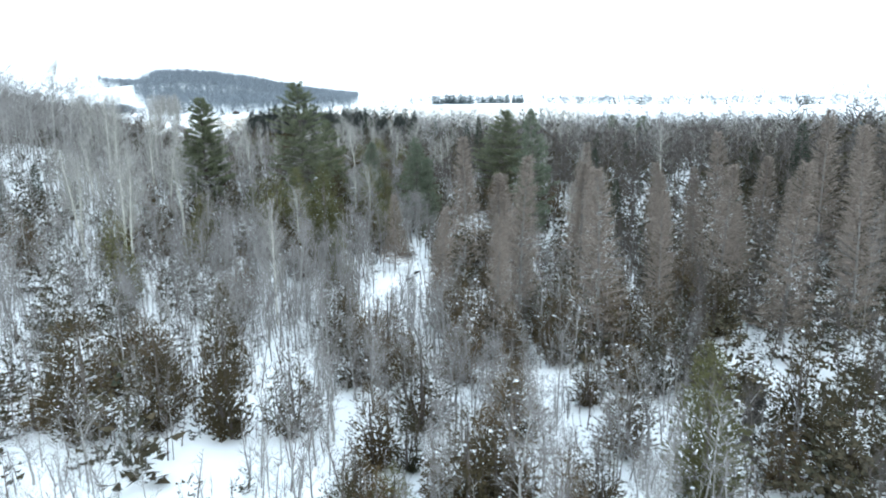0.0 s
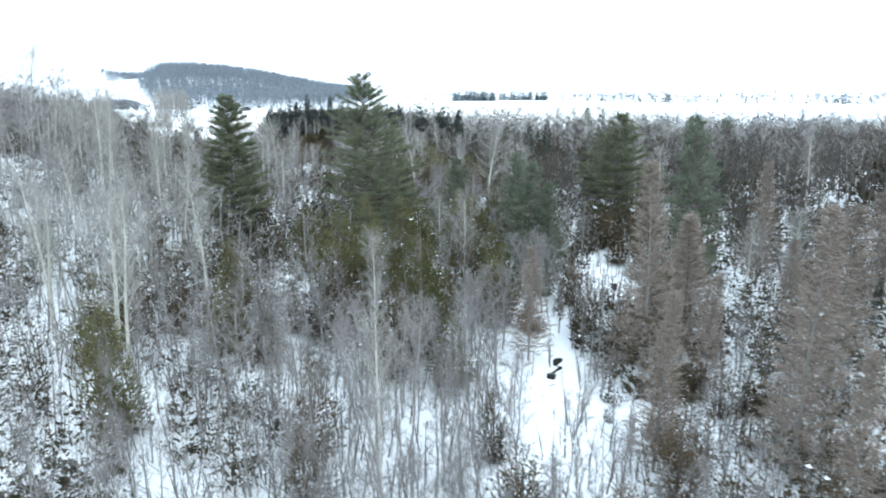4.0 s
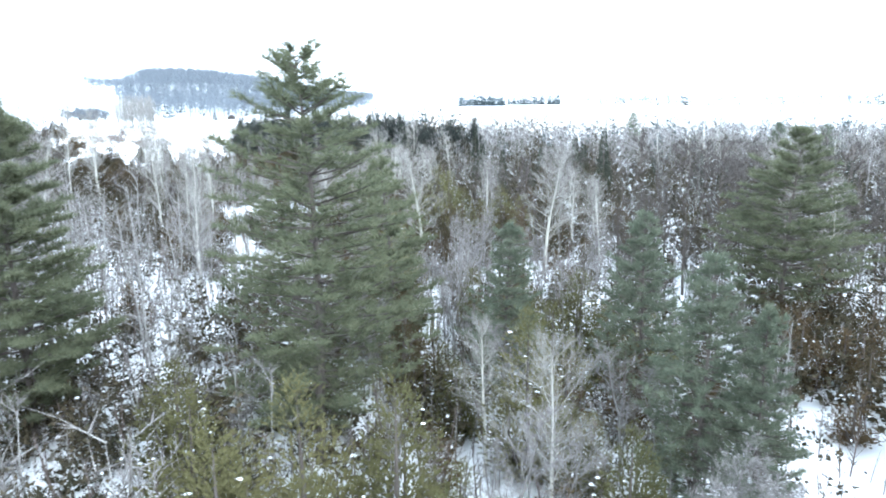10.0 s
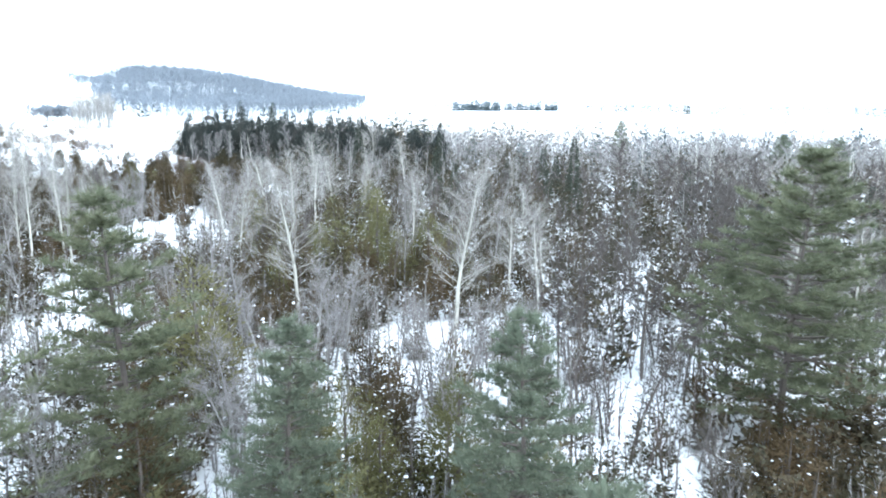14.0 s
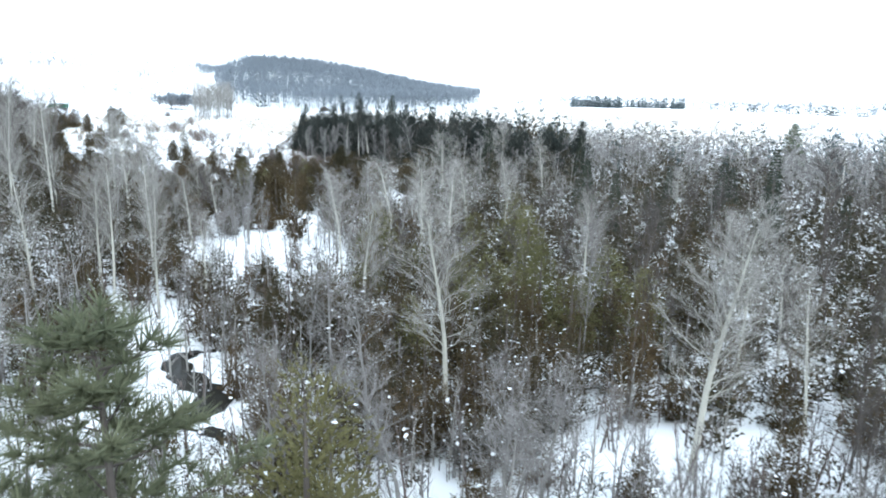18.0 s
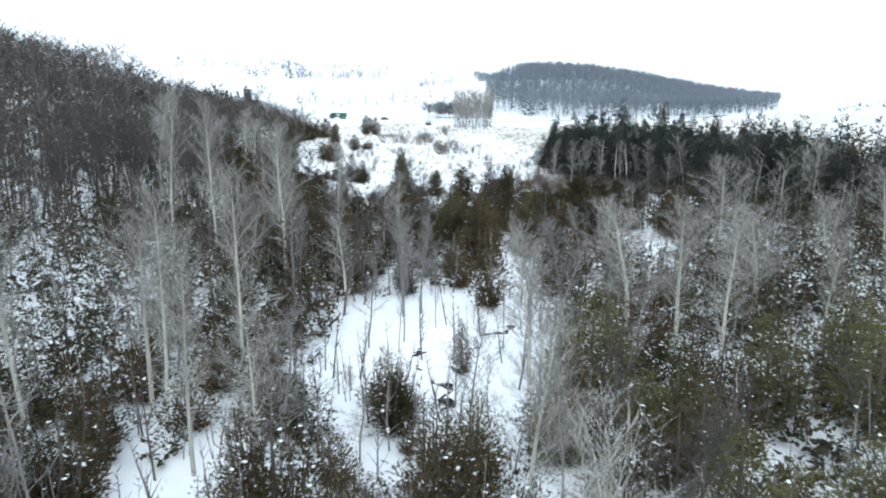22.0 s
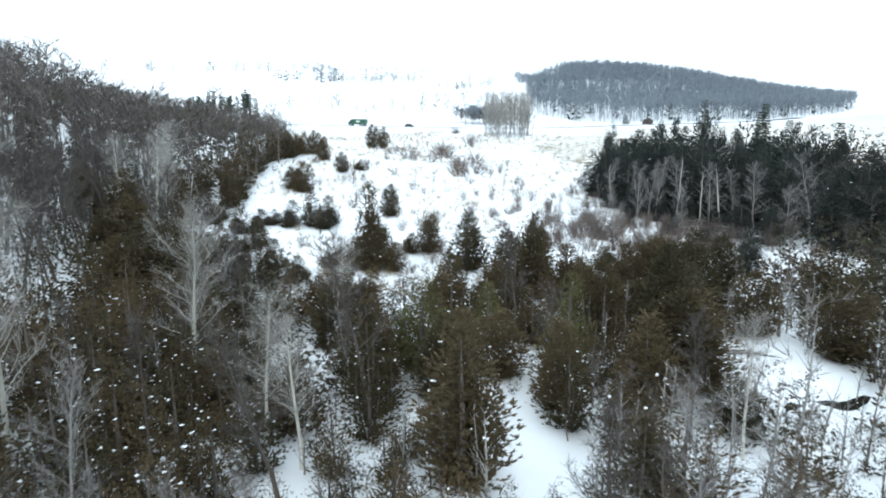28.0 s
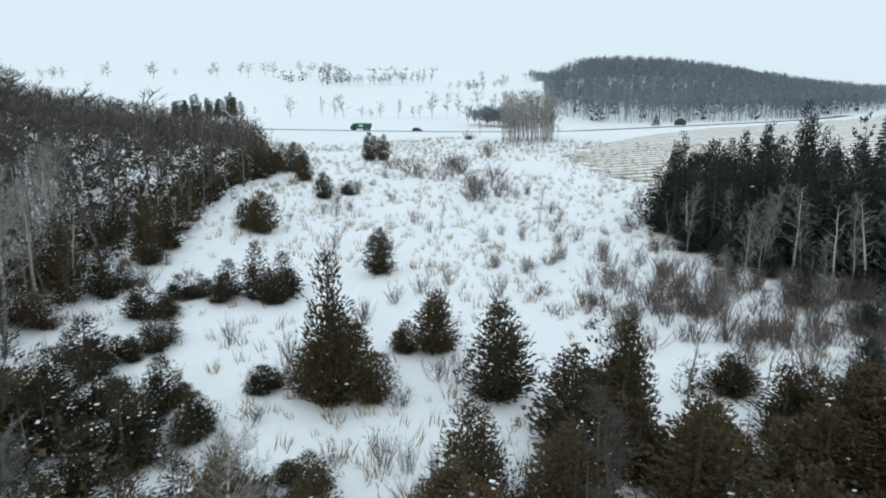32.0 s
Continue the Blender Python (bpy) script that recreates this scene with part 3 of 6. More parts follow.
# ---- the tall white pines, each its own shape ----
def tall_pine(x, y, height, width, seed, levels, first, ragged, label, per=8, tufts=27, mat=None, top=0.62, needles=25):
    wood, leaf = pine_shapes(seed, height, width, levels, per, tufts, needles, first, ragged, 0.62, top, 0.034)
    ob = make_kind("white_pine", label, "tree", [("trunk", wood.mesh("pine_trunk", DARK_BARK), "dark straight trunk with level limbs"),
                                                 ("crown", leaf.mesh("pine_crown", mat or PINE), "layered whorls of needle tufts")])
    ob.location = (x, y, float(land(x, y)))
    return tagged(ob, group="tall white pines")


tall_pine(-54.8, 126.4, 26.6 - float(land(-54.8, 126.4)), 11.0, 1, 24, 0.1, 0.25, "tall white pine with dense even tiers of dark green needles")
tall_pine(-36.6, 126.8, 29.0 - float(land(-36.6, 126.8)), 15.0, 2, 27, 0.14, 0.36, "tallest white pine with a ragged open top and uneven limbs", per=8, tufts=25, top=0.55, needles=18)
tall_pine(1.0, 155.0, 23.2 - float(land(1, 155)), 15.5, 4, 22, 0.1, 0.3, "broad white pine with soft grey-green needle tiers")
tall_pine(-33.8, 140.5, 22.2 - float(land(-33.8, 140.5)), 9.0, 5, 19, 0.12, 0.4, "slim white pine with thin see-through tiers", per=7, tufts=15)

# ---- named trees, space by space: x, y, height, width ----
CEDAR_START = [(-21.8, 51.1, 13.8, 5.6), (-39.0, 65.7, 8.0, 5.4), (-1.7, 69.3, 9.9, 6.7), (-33.1, 49.6, 11.3, 7.5), (-28.3, 52.3, 9.8, 6.4),
               (-17.0, 68.5, 9.0, 5.6), (8.3, 59.3, 5.3, 4.3), (23.2, 51.7, 11.0, 4.6), (25.9, 48.3, 8.9, 6.5), (24.7, 77.7, 7.9, 6.3), (-9.2, 46.8, 7.3, 4.9),
               (-4.1, 42.6, 5.8, 2.9), (14.4, 61.7, 6.6, 4.5), (-66.3, 89.2, 7.8, 6.5), (-30.2, 73.6, 7.6, 4.6), (-25.5, 60.4, 7.0, 4.6), (-34.3, 61.6, 7.4, 5.6), (-36.0, 57.7, 6.0, 6.4), (-18.6, 82.9, 6.3, 3.4),
               (16.2, 70.5, 8.0, 6.0), (12.3, 63.0, 5.0, 6.0), (-8.8, 65.2, 5.0, 3.4), (-4.2, 64.1, 3.6, 2.6)]
GREEN_START = [(14.5, 45.2, 11.6, 7.2), (-30.3, 116.9, 12.0, 7.0), (-47.5, 82.2, 11.3, 6.0), (-26.4, 103.3, 15.7, 8.2), (-34.0, 115.4, 12.0, 7.0),
               (-19.3, 119.3, 9.2, 5.6), (-37.1, 113.0, 10.8, 7.5), (-47.7, 107.6, 8.2, 6.0), (-24.0, 127.4, 10.9, 6.5), (-41.0, 119.0, 8.6, 6.5),
               (-44.0, 124.0, 7.7, 6.0), (-37.7, 213.0, 8.0, 6.5), (-41.0, 206.0, 7.0, 6.0), (-35.0, 207.0, 8.0, 6.0), (-44.5, 199.0, 6.0, 5.0), (-33.0, 112.0, 10.1, 6.0), (-45.0, 97.0, 6.7, 5.5),
               (-36.0, 186.5, 6.6, 6.5), (-31.5, 188.5, 7.4, 6.5), (-28.5, 184.0, 6.4, 6.0), (-39.0, 191.0, 5.6, 5.5), (-26.0, 191.0, 7.6, 6.5), (-33.5, 193.5, 6.6, 6.0), (-23.0, 186.0, 7.0, 6.0), (-48.4, 192.2, 4.4, 4.5), (-45.7, 196.9, 4.8, 4.6), (-42.6, 197.4, 4.6, 4.4), (-34.7, 142.6, 5.0, 4.6), (-22.5, 94.9, 6.9, 5.8), (-54.8, 92.5, 9.0, 6.0), (19.9, 63.9, 5.0, 5.0)]
CEDAR_MID = [(-33.0, 138.9, 7.7, 5.5), (-32.6, 134.9, 7.4, 4.5), (-14.8, 174.2, 2.6, 3.4), (-24.0, 152.8, 6.1, 4.6), (-16.4, 164.1, 6.5, 4.1),
             (-37.1, 143.0, 5.6, 4.5), (-42.1, 160.2, 7.1, 3.8), (-10.9, 161.4, 4.8, 3.1), (-49.2, 155.0, 4.9, 3.8), (-23.5, 162.7, 3.6, 2.7),
             (-3.2, 148.8, 2.8, 4.8), (-40.6, 171.8, 5.4, 3.3), (-33.7, 149.3, 5.2, 4.0), (-39.5, 132.2, 5.3, 6.8), (-12.3, 132.8, 7.1, 5.1),
             (-57.5, 143.4, 4.3, 5.2), (-14.9, 108.8, 3.5, 4.2), (-23.2, 150.0, 4.8, 4.5), (-0.8, 148.6, 4.6, 4.4), (-4.7, 145.7, 4.2, 4.2), (2.2, 151.4, 4.6, 5.0), (0.4, 152.7, 4.2, 4.4), (7.1, 156.4, 5.4, 5.0), (4.6, 147.6, 4.8, 5.0), (-1.5, 142.5, 4.4, 4.6), (1.8, 143.8, 4.6, 4.8), (-40.0, 141.6, 4.6, 4.2), (-24.6, 141.8, 4.4, 4.0), (-40.3, 96.3, 5.0, 4.2), (-45.3, 99.8, 4.4, 5.4)]
CEDAR_CREEK = [(-44.9, 164.3, 5.3, 2.8), (-48.2, 167.1, 4.6, 2.3), (-53.1, 180.1, 5.1, 3.1), (-59.1, 168.2, 6.2, 3.5), (-44.7, 180.5, 5.9, 4.5),
               (-46.5, 175.7, 4.7, 2.7), (-57.5, 178.1, 5.9, 3.1), (-19.0, 187.9, 8.2, 5.0), (-35.0, 185.8, 5.1, 3.5), (-23.7, 179.3, 7.1, 4.2),
               (-40.9, 177.8, 3.9, 3.1), (-65.9, 212.0, 9.2, 4.6), (-89.6, 240.4, 4.5, 5.3), (-64.3, 185.1, 3.8, 3.1), (-58.9, 190.2, 4.6, 4.0),
               (-50.5, 197.3, 4.9, 3.7), (-45.8, 205.8, 6.6, 3.9), (-46.8, 199.4, 4.7, 3.8), (-59.7, 225.5, 7.2, 4.3), (-76.9, 197.2, 3.3, 3.1),
               (-59.2, 197.9, 4.2, 2.1)]
CEDAR_LATE = [(-72.1, 243.0, 9.7, 5.1), (-63.0, 253.1, 6.6, 5.3), (-74.2, 222.7, 9.1, 5.7), (-74.9, 233.2, 6.1, 4.1), (-79.1, 246.3, 6.9, 4.2),
              (-91.6, 241.4, 3.9, 3.9), (-86.3, 228.2, 6.0, 4.4), (-83.4, 233.8, 4.2, 4.0), (-91.7, 242.6, 3.6, 4.0), (-71.0, 237.0, 6.7, 5.0),
              (-66.1, 225.6, 5.7, 4.0), (-80.9, 229.0, 5.8, 4.2), (-69.9, 241.7, 7.0, 6.7), (-88.7, 245.8, 4.9, 3.8), (-84.9, 253.5, 4.5, 4.3), (-79.4, 258.0, 6.5, 5.4), (-82.2, 256.0, 3.6, 3.6), (-77.0, 260.5, 7.0, 5.5), (-83.5, 260.0, 4.6, 4.2), (-76.0, 265.0, 6.0, 5.0), (-80.5, 264.0, 4.0, 3.8), (-75.0, 254.0, 5.5, 4.6)]
CEDAR_OPEN = [(-105.3, 246.3, 9.7, 4.3), (-103.7, 248.1, 3.3, 2.8), (-106.1, 256.5, 4.7, 4.1), (-98.1, 253.2, 6.5, 4.6), (-107.6, 255.1, 2.5, 2.5),
              (-91.7, 251.2, 5.8, 4.8), (-89.8, 250.8, 5.6, 4.7), (-93.2, 244.4, 5.1, 3.4), (-87.7, 263.7, 2.8, 3.9), (-85.6, 253.6, 3.8, 5.1),
              (-83.0, 262.0, 3.9, 3.3), (-79.0, 258.6, 6.0, 4.5), (-87.8, 251.1, 4.5, 3.7), (-107.2, 246.5, 3.5, 4.0), (-106.2, 248.5, 4.8, 3.7)]
CEDAR_LOW = [(-123.0, 253.2, 5.2, 3.6), (-122.2, 255.2, 4.2, 3.8), (-125.1, 251.8, 3.3, 3.8), (-125.4, 244.5, 3.3, 3.8), (-127.0, 248.4, 2.2, 3.2), (-119.2, 242.1, 3.2, 2.9), (-109.3, 244.0, 1.9, 2.6),
             (-107.5, 238.6, 2.5, 3.2), (-111.0, 238.6, 3.4, 3.4), (-119.8, 238.0, 3.6, 4.4), (-119.5, 239.8, 1.8, 2.6), (-110.8, 232.3, 4.2, 4.4), (-107.2, 234.5, 4.9, 4.8), (-112.9, 235.6, 3.0, 3.8),
             (-102.1, 232.1, 3.7, 3.6), (-100.4, 233.9, 4.0, 3.6), (-104.1, 229.8, 3.2, 3.4), (-132.2, 244.6, 4.4, 4.0), (-99.2, 239.7, 2.2, 2.8), (-96.6, 232.3, 3.4, 3.2), (-116.0, 234.5, 3.4, 3.8)]
CEDAR_DEEP = [(-95.7, 234.4, 5.0, 4.0), (-94.4, 236.2, 5.0, 3.6), (-90.6, 255.5, 6.1, 3.1), (-122.0, 266.3, 4.7, 3.3), (-89.2, 252.2, 8.0, 3.6), (-84.5, 249.7, 6.6, 5.0), (-78.4, 256.7, 6.7, 5.4), (-80.4, 255.1, 5.2, 4.6),
              (-87.0, 241.1, 4.1, 3.2), (-84.1, 242.6, 4.0, 3.6), (-80.3, 247.0, 5.2, 4.4), (-77.0, 249.3, 5.0, 4.8), (-112.4, 230.7, 5.0, 4.6), (-106.7, 226.9, 5.4, 4.6), (-69.6, 254.5, 5.6, 4.7), (-70.5, 241.0, 7.2, 5.4), (-65.8, 238.2, 3.2, 3.8), (-85.1, 226.6, 6.4, 4.0), (-79.4, 246.7, 5.0, 5.4), (-72.4, 252.5, 4.1, 5.0), (-68.0, 267.6, 5.7, 4.8), (-92.8, 229.8, 5.0, 3.4), (-80.1, 234.3, 4.8, 4.0), (-89.4, 217.9, 4.1, 3.6), (-94.0, 217.3, 4.3, 4.2), (-91.2, 221.5, 3.8, 3.4), (-86.4, 220.0, 3.2, 3.0), (-92.9, 214.1, 4.5, 4.2), (-99.4, 215.5, 5.1, 4.8), (-57.6, 189.0, 4.0, 3.4), (-62.1, 184.2, 3.8, 3.2)]
for k in range(16):
    t, o = rnd.random(), rnd.uniform(1.5, 9)
    CEDAR_DEEP.append((-104 - 30 * t - 0.6 * o, 228 + 12 * t - 0.8 * o, rnd.uniform(4.2, 7.5), rnd.uniform(4.0, 5.4)))
EVERGREEN_FIELD = [(-184.4, 323.4, 6.3, 3.9), (-183.5, 326.4, 5.9, 3.5), (-174.6, 293.6, 5.1, 3.7), (-173.8, 295.4, 5.4, 3.7), (-166.3, 291.9, 5.1, 3.6),
                (-152.5, 284.7, 4.0, 3.0), (-153.6, 290.5, 2.3, 3.0), (-141.0, 266.1, 4.9, 4.0), (-143.1, 265.7, 3.6, 3.4), (-138.1, 251.4, 6.7, 3.8),
                (-141.4, 255.4, 4.1, 3.1), (-172.8, 290.0, 4.4, 3.0)]
CEDAR_EDGE = [(-112.1, 307.5, 7.7, 6.2), (-108.9, 304.5, 7.4, 5.2), (-105.9, 301.7, 8.7, 6.4), (-102.1, 299.2, 11.2, 7.2), (-99.4, 299.7, 10.4, 6.0), (-97.5, 299.0, 8.0, 6.0),
              (-96.1, 298.4, 11.0, 6.8), (-93.3, 297.6, 11.8, 7.0), (-90.2, 297.7, 11.7, 7.2), (-87.6, 297.2, 11.7, 6.8), (-85.1, 296.5, 11.8, 7.2), (-82.0, 296.0, 11.4, 7.0),
              (-104.0, 306.0, 9.0, 6.5), (-98.0, 305.0, 10.0, 7.0), (-91.0, 303.5, 11.5, 7.0), (-85.0, 303.0, 11.5, 7.0), (-78.5, 294.5, 11.0, 6.5)]
ASPEN_START = [(-53.8, 94.0, 15.4, 9.5), (-49.3, 103.9, 14.9, 7.7), (-75.6, 131.6, 15.3, 8.1), (-69.0, 133.7, 11.8, 5.8), (-65.5, 102.0, 14.8, 7.6),
               (-61.2, 95.8, 14.1, 9.5), (-20.9, 166.3, 14.2, 8.0), (-26.2, 77.4, 14.2, 4.5), (-23.0, 121.9, 11.6, 5.0), (-26.5, 127.0, 9.2, 5.0),
               (-50.2, 89.5, 17.8, 7.8), (-35.2, 170.0, 14.0, 7.6), (-12.9, 185.0, 8.9, 4.6), (-16.5, 181.0, 9.1, 4.6), (-13.7, 173.6, 9.8, 4.2),
               (-28.2, 194.0, 10.5, 5.0)]
ASPEN_CREEK = [(-53.9, 198.3, 10.5, 5.5), (-68.2, 186.3, 13.3, 5.5), (-68.5, 181.0, 13.0, 4.5), (-69.9, 174.0, 14.7, 5.0), (-85.2, 204.5, 13.7, 7.5),
               (-52.8, 212.5, 11.0, 8.5), (-49.4, 214.0, 11.4, 7.0), (-64.3, 234.7, 8.0, 3.6), (-81.5, 218.3, 7.7, 4.5), (-92.2, 218.7, 11.2, 6.0),
               (-84.5, 218.2, 8.5, 4.5), (-130.8, 236.8, 10.9, 7.0), (-134.0, 240.0, 9.3, 6.0), (-75.6, 203.4, 8.2, 4.6), (-62.0, 178.4, 11.8, 4.4),
               (-100.5, 202.1, 17.0, 5.6), (-97.4, 205.4, 16.1, 6.1), (-89.5, 207.5, 14.6, 6.0), (-45.5, 223.6, 10.3, 9.2), (-69.4, 180.7, 11.1, 5.7)]
BARE_CREEK = [(-69.9, 206.7, 8.2, 3.4), (-70.6, 205.2, 8.0, 3.2), (-65.6, 198.7, 8.7, 1.9), (-67.0, 201.0, 10.4, 2.4), (-69.7, 206.7, 9.3, 3.1),
              (-66.8, 205.0, 7.6, 2.1), (-72.4, 207.3, 8.2, 2.8), (-67.9, 197.8, 8.5, 3.1), (-78.1, 200.2, 9.2, 2.8), (-79.8, 206.6, 9.4, 4.0),
              (-59.4, 207.7, 8.2, 4.5), (-80.6, 196.9, 10.4, 4.4), (-77.1, 198.2, 11.3, 5.2), (-55.8, 201.4, 10.8, 5.7), (-27.4, 181.3, 11.8, 3.6),
              (-2.5, 189.1, 9.5, 4.0), (-17.9, 183.1, 11.4, 4.2)]
BARE_START = [(-24.9, 72.9, 14.8, 5.3), (-13.6, 46.9, 10.6, 3.7), (-10.7, 55.2, 9.1, 4.6), (-1.8, 53.9, 7.0, 3.5), (-0.3, 50.5, 7.6, 3.3), (-7.0, 57.5, 6.4, 3.1),
              (39.1, 79.1, 11.7, 4.5), (39.6, 74.9, 14.9, 3.6), (17.5, 61.9, 7.7, 2.9), (-4.1, 60.5, 7.7, 3.3), (-17.9, 57.3, 8.5, 3.8), (-33.5, 43.0, 5.1, 4.5),
              (-32.6, 78.5, 10.7, 3.9), (-46.2, 89.2, 11.3, 4.8), (-28.0, 108.5, 8.9, 4.4)]
pick = random.Random(77)
while len(BARE_START) < 100:
    x, y = pick.uniform(-50, -12), pick.uniform(63, 104)
    if -52 + 0.12 * (y - 63) < x < -17.5 + 0.04 * (y - 63) and not (-23 < x < -16.5 and 59 < y < 67):
        BARE_START.append((x, y, pick.uniform(5.5, 10.0), pick.uniform(2.6, 4.2)))
LARCH_START = [(-4.7, 99.0, 21.7, 7.6), (2.7, 82.5, 20.9, 7.4), (10.8, 72.0, 20.3, 7.6), (16.0, 129.0, 17.3, 6.5), (28.0, 122.0, 14.6, 7.0), (33.0, 107.0, 21.1, 7.5), 
               (-15.4, 101.2, 12.0, 5.2), (18.3, 77.3, 17.5, 5.2), (27.9, 86.1, 19.1, 7.0), (0.1, 69.3, 15.7, 4.6),
               (31.1, 74.7, 20.9, 7.7), (38.4, 74.9, 24.3, 7.2), (46.7, 102.7, 23.7, 8.1), (-7.0, 82.5, 14.1, 5.0)]
PINES_MID = [(-25.4, 136.4, 13.2, 6.8), (-16.0, 135.5, 14.8, 7.2), (-14.9, 124.3, 15.5, 7.5), (-12.4, 122.8, 13.6, 5.0), (6.5, 125.1, 22.8, 8.5),
             (14.5, 312.9, 13.6, 7.0), (43.1, 272.7, 12.8, 8.0), (53.9, 270.9, 12.7, 9.0)]
SLOPE_FOOT = [(-126, 239), (-132, 243), (-138, 247), (-142, 253), (-145, 258), (-151, 266), (-158, 274), (-167, 284), (-177, 294), (-195, 306)]
foot = []
for (x0, y0), (x1, y1) in zip(SLOPE_FOOT, SLOPE_FOOT[1:]):
    for k in range(5):
        t, o = rnd.random(), rnd.uniform(0.5, 7)
        foot.append((x0 + (x1 - x0) * t - 0.72 * o, y0 + (y1 - y0) * t - 0.4 * o, rnd.uniform(3.0, 7.5), rnd.uniform(3.2, 5.0)))
EDGE_LOW = [(-110.0, 303.0, 3.5, 3.4), (-104.0, 297.0, 3.2, 3.6), (-98.5, 293.5, 4.0, 3.8), (-94.0, 292.5, 3.0, 3.4), (-90.0, 292.0, 4.4, 4.0), (-86.0, 291.0, 3.4, 3.8), (-82.0, 290.0, 4.6, 4.2),
            (-78.0, 289.0, 5.0, 4.4), (-96.0, 287.0, 2.2, 2.6), (-89.0, 285.0, 2.6, 2.8), (-83.0, 282.0, 3.0, 3.0), (-78.0, 280.0, 3.6, 3.4), (-81.5, 271.0, 3.2, 3.2), (-76.0, 272.0, 3.8, 3.6)]
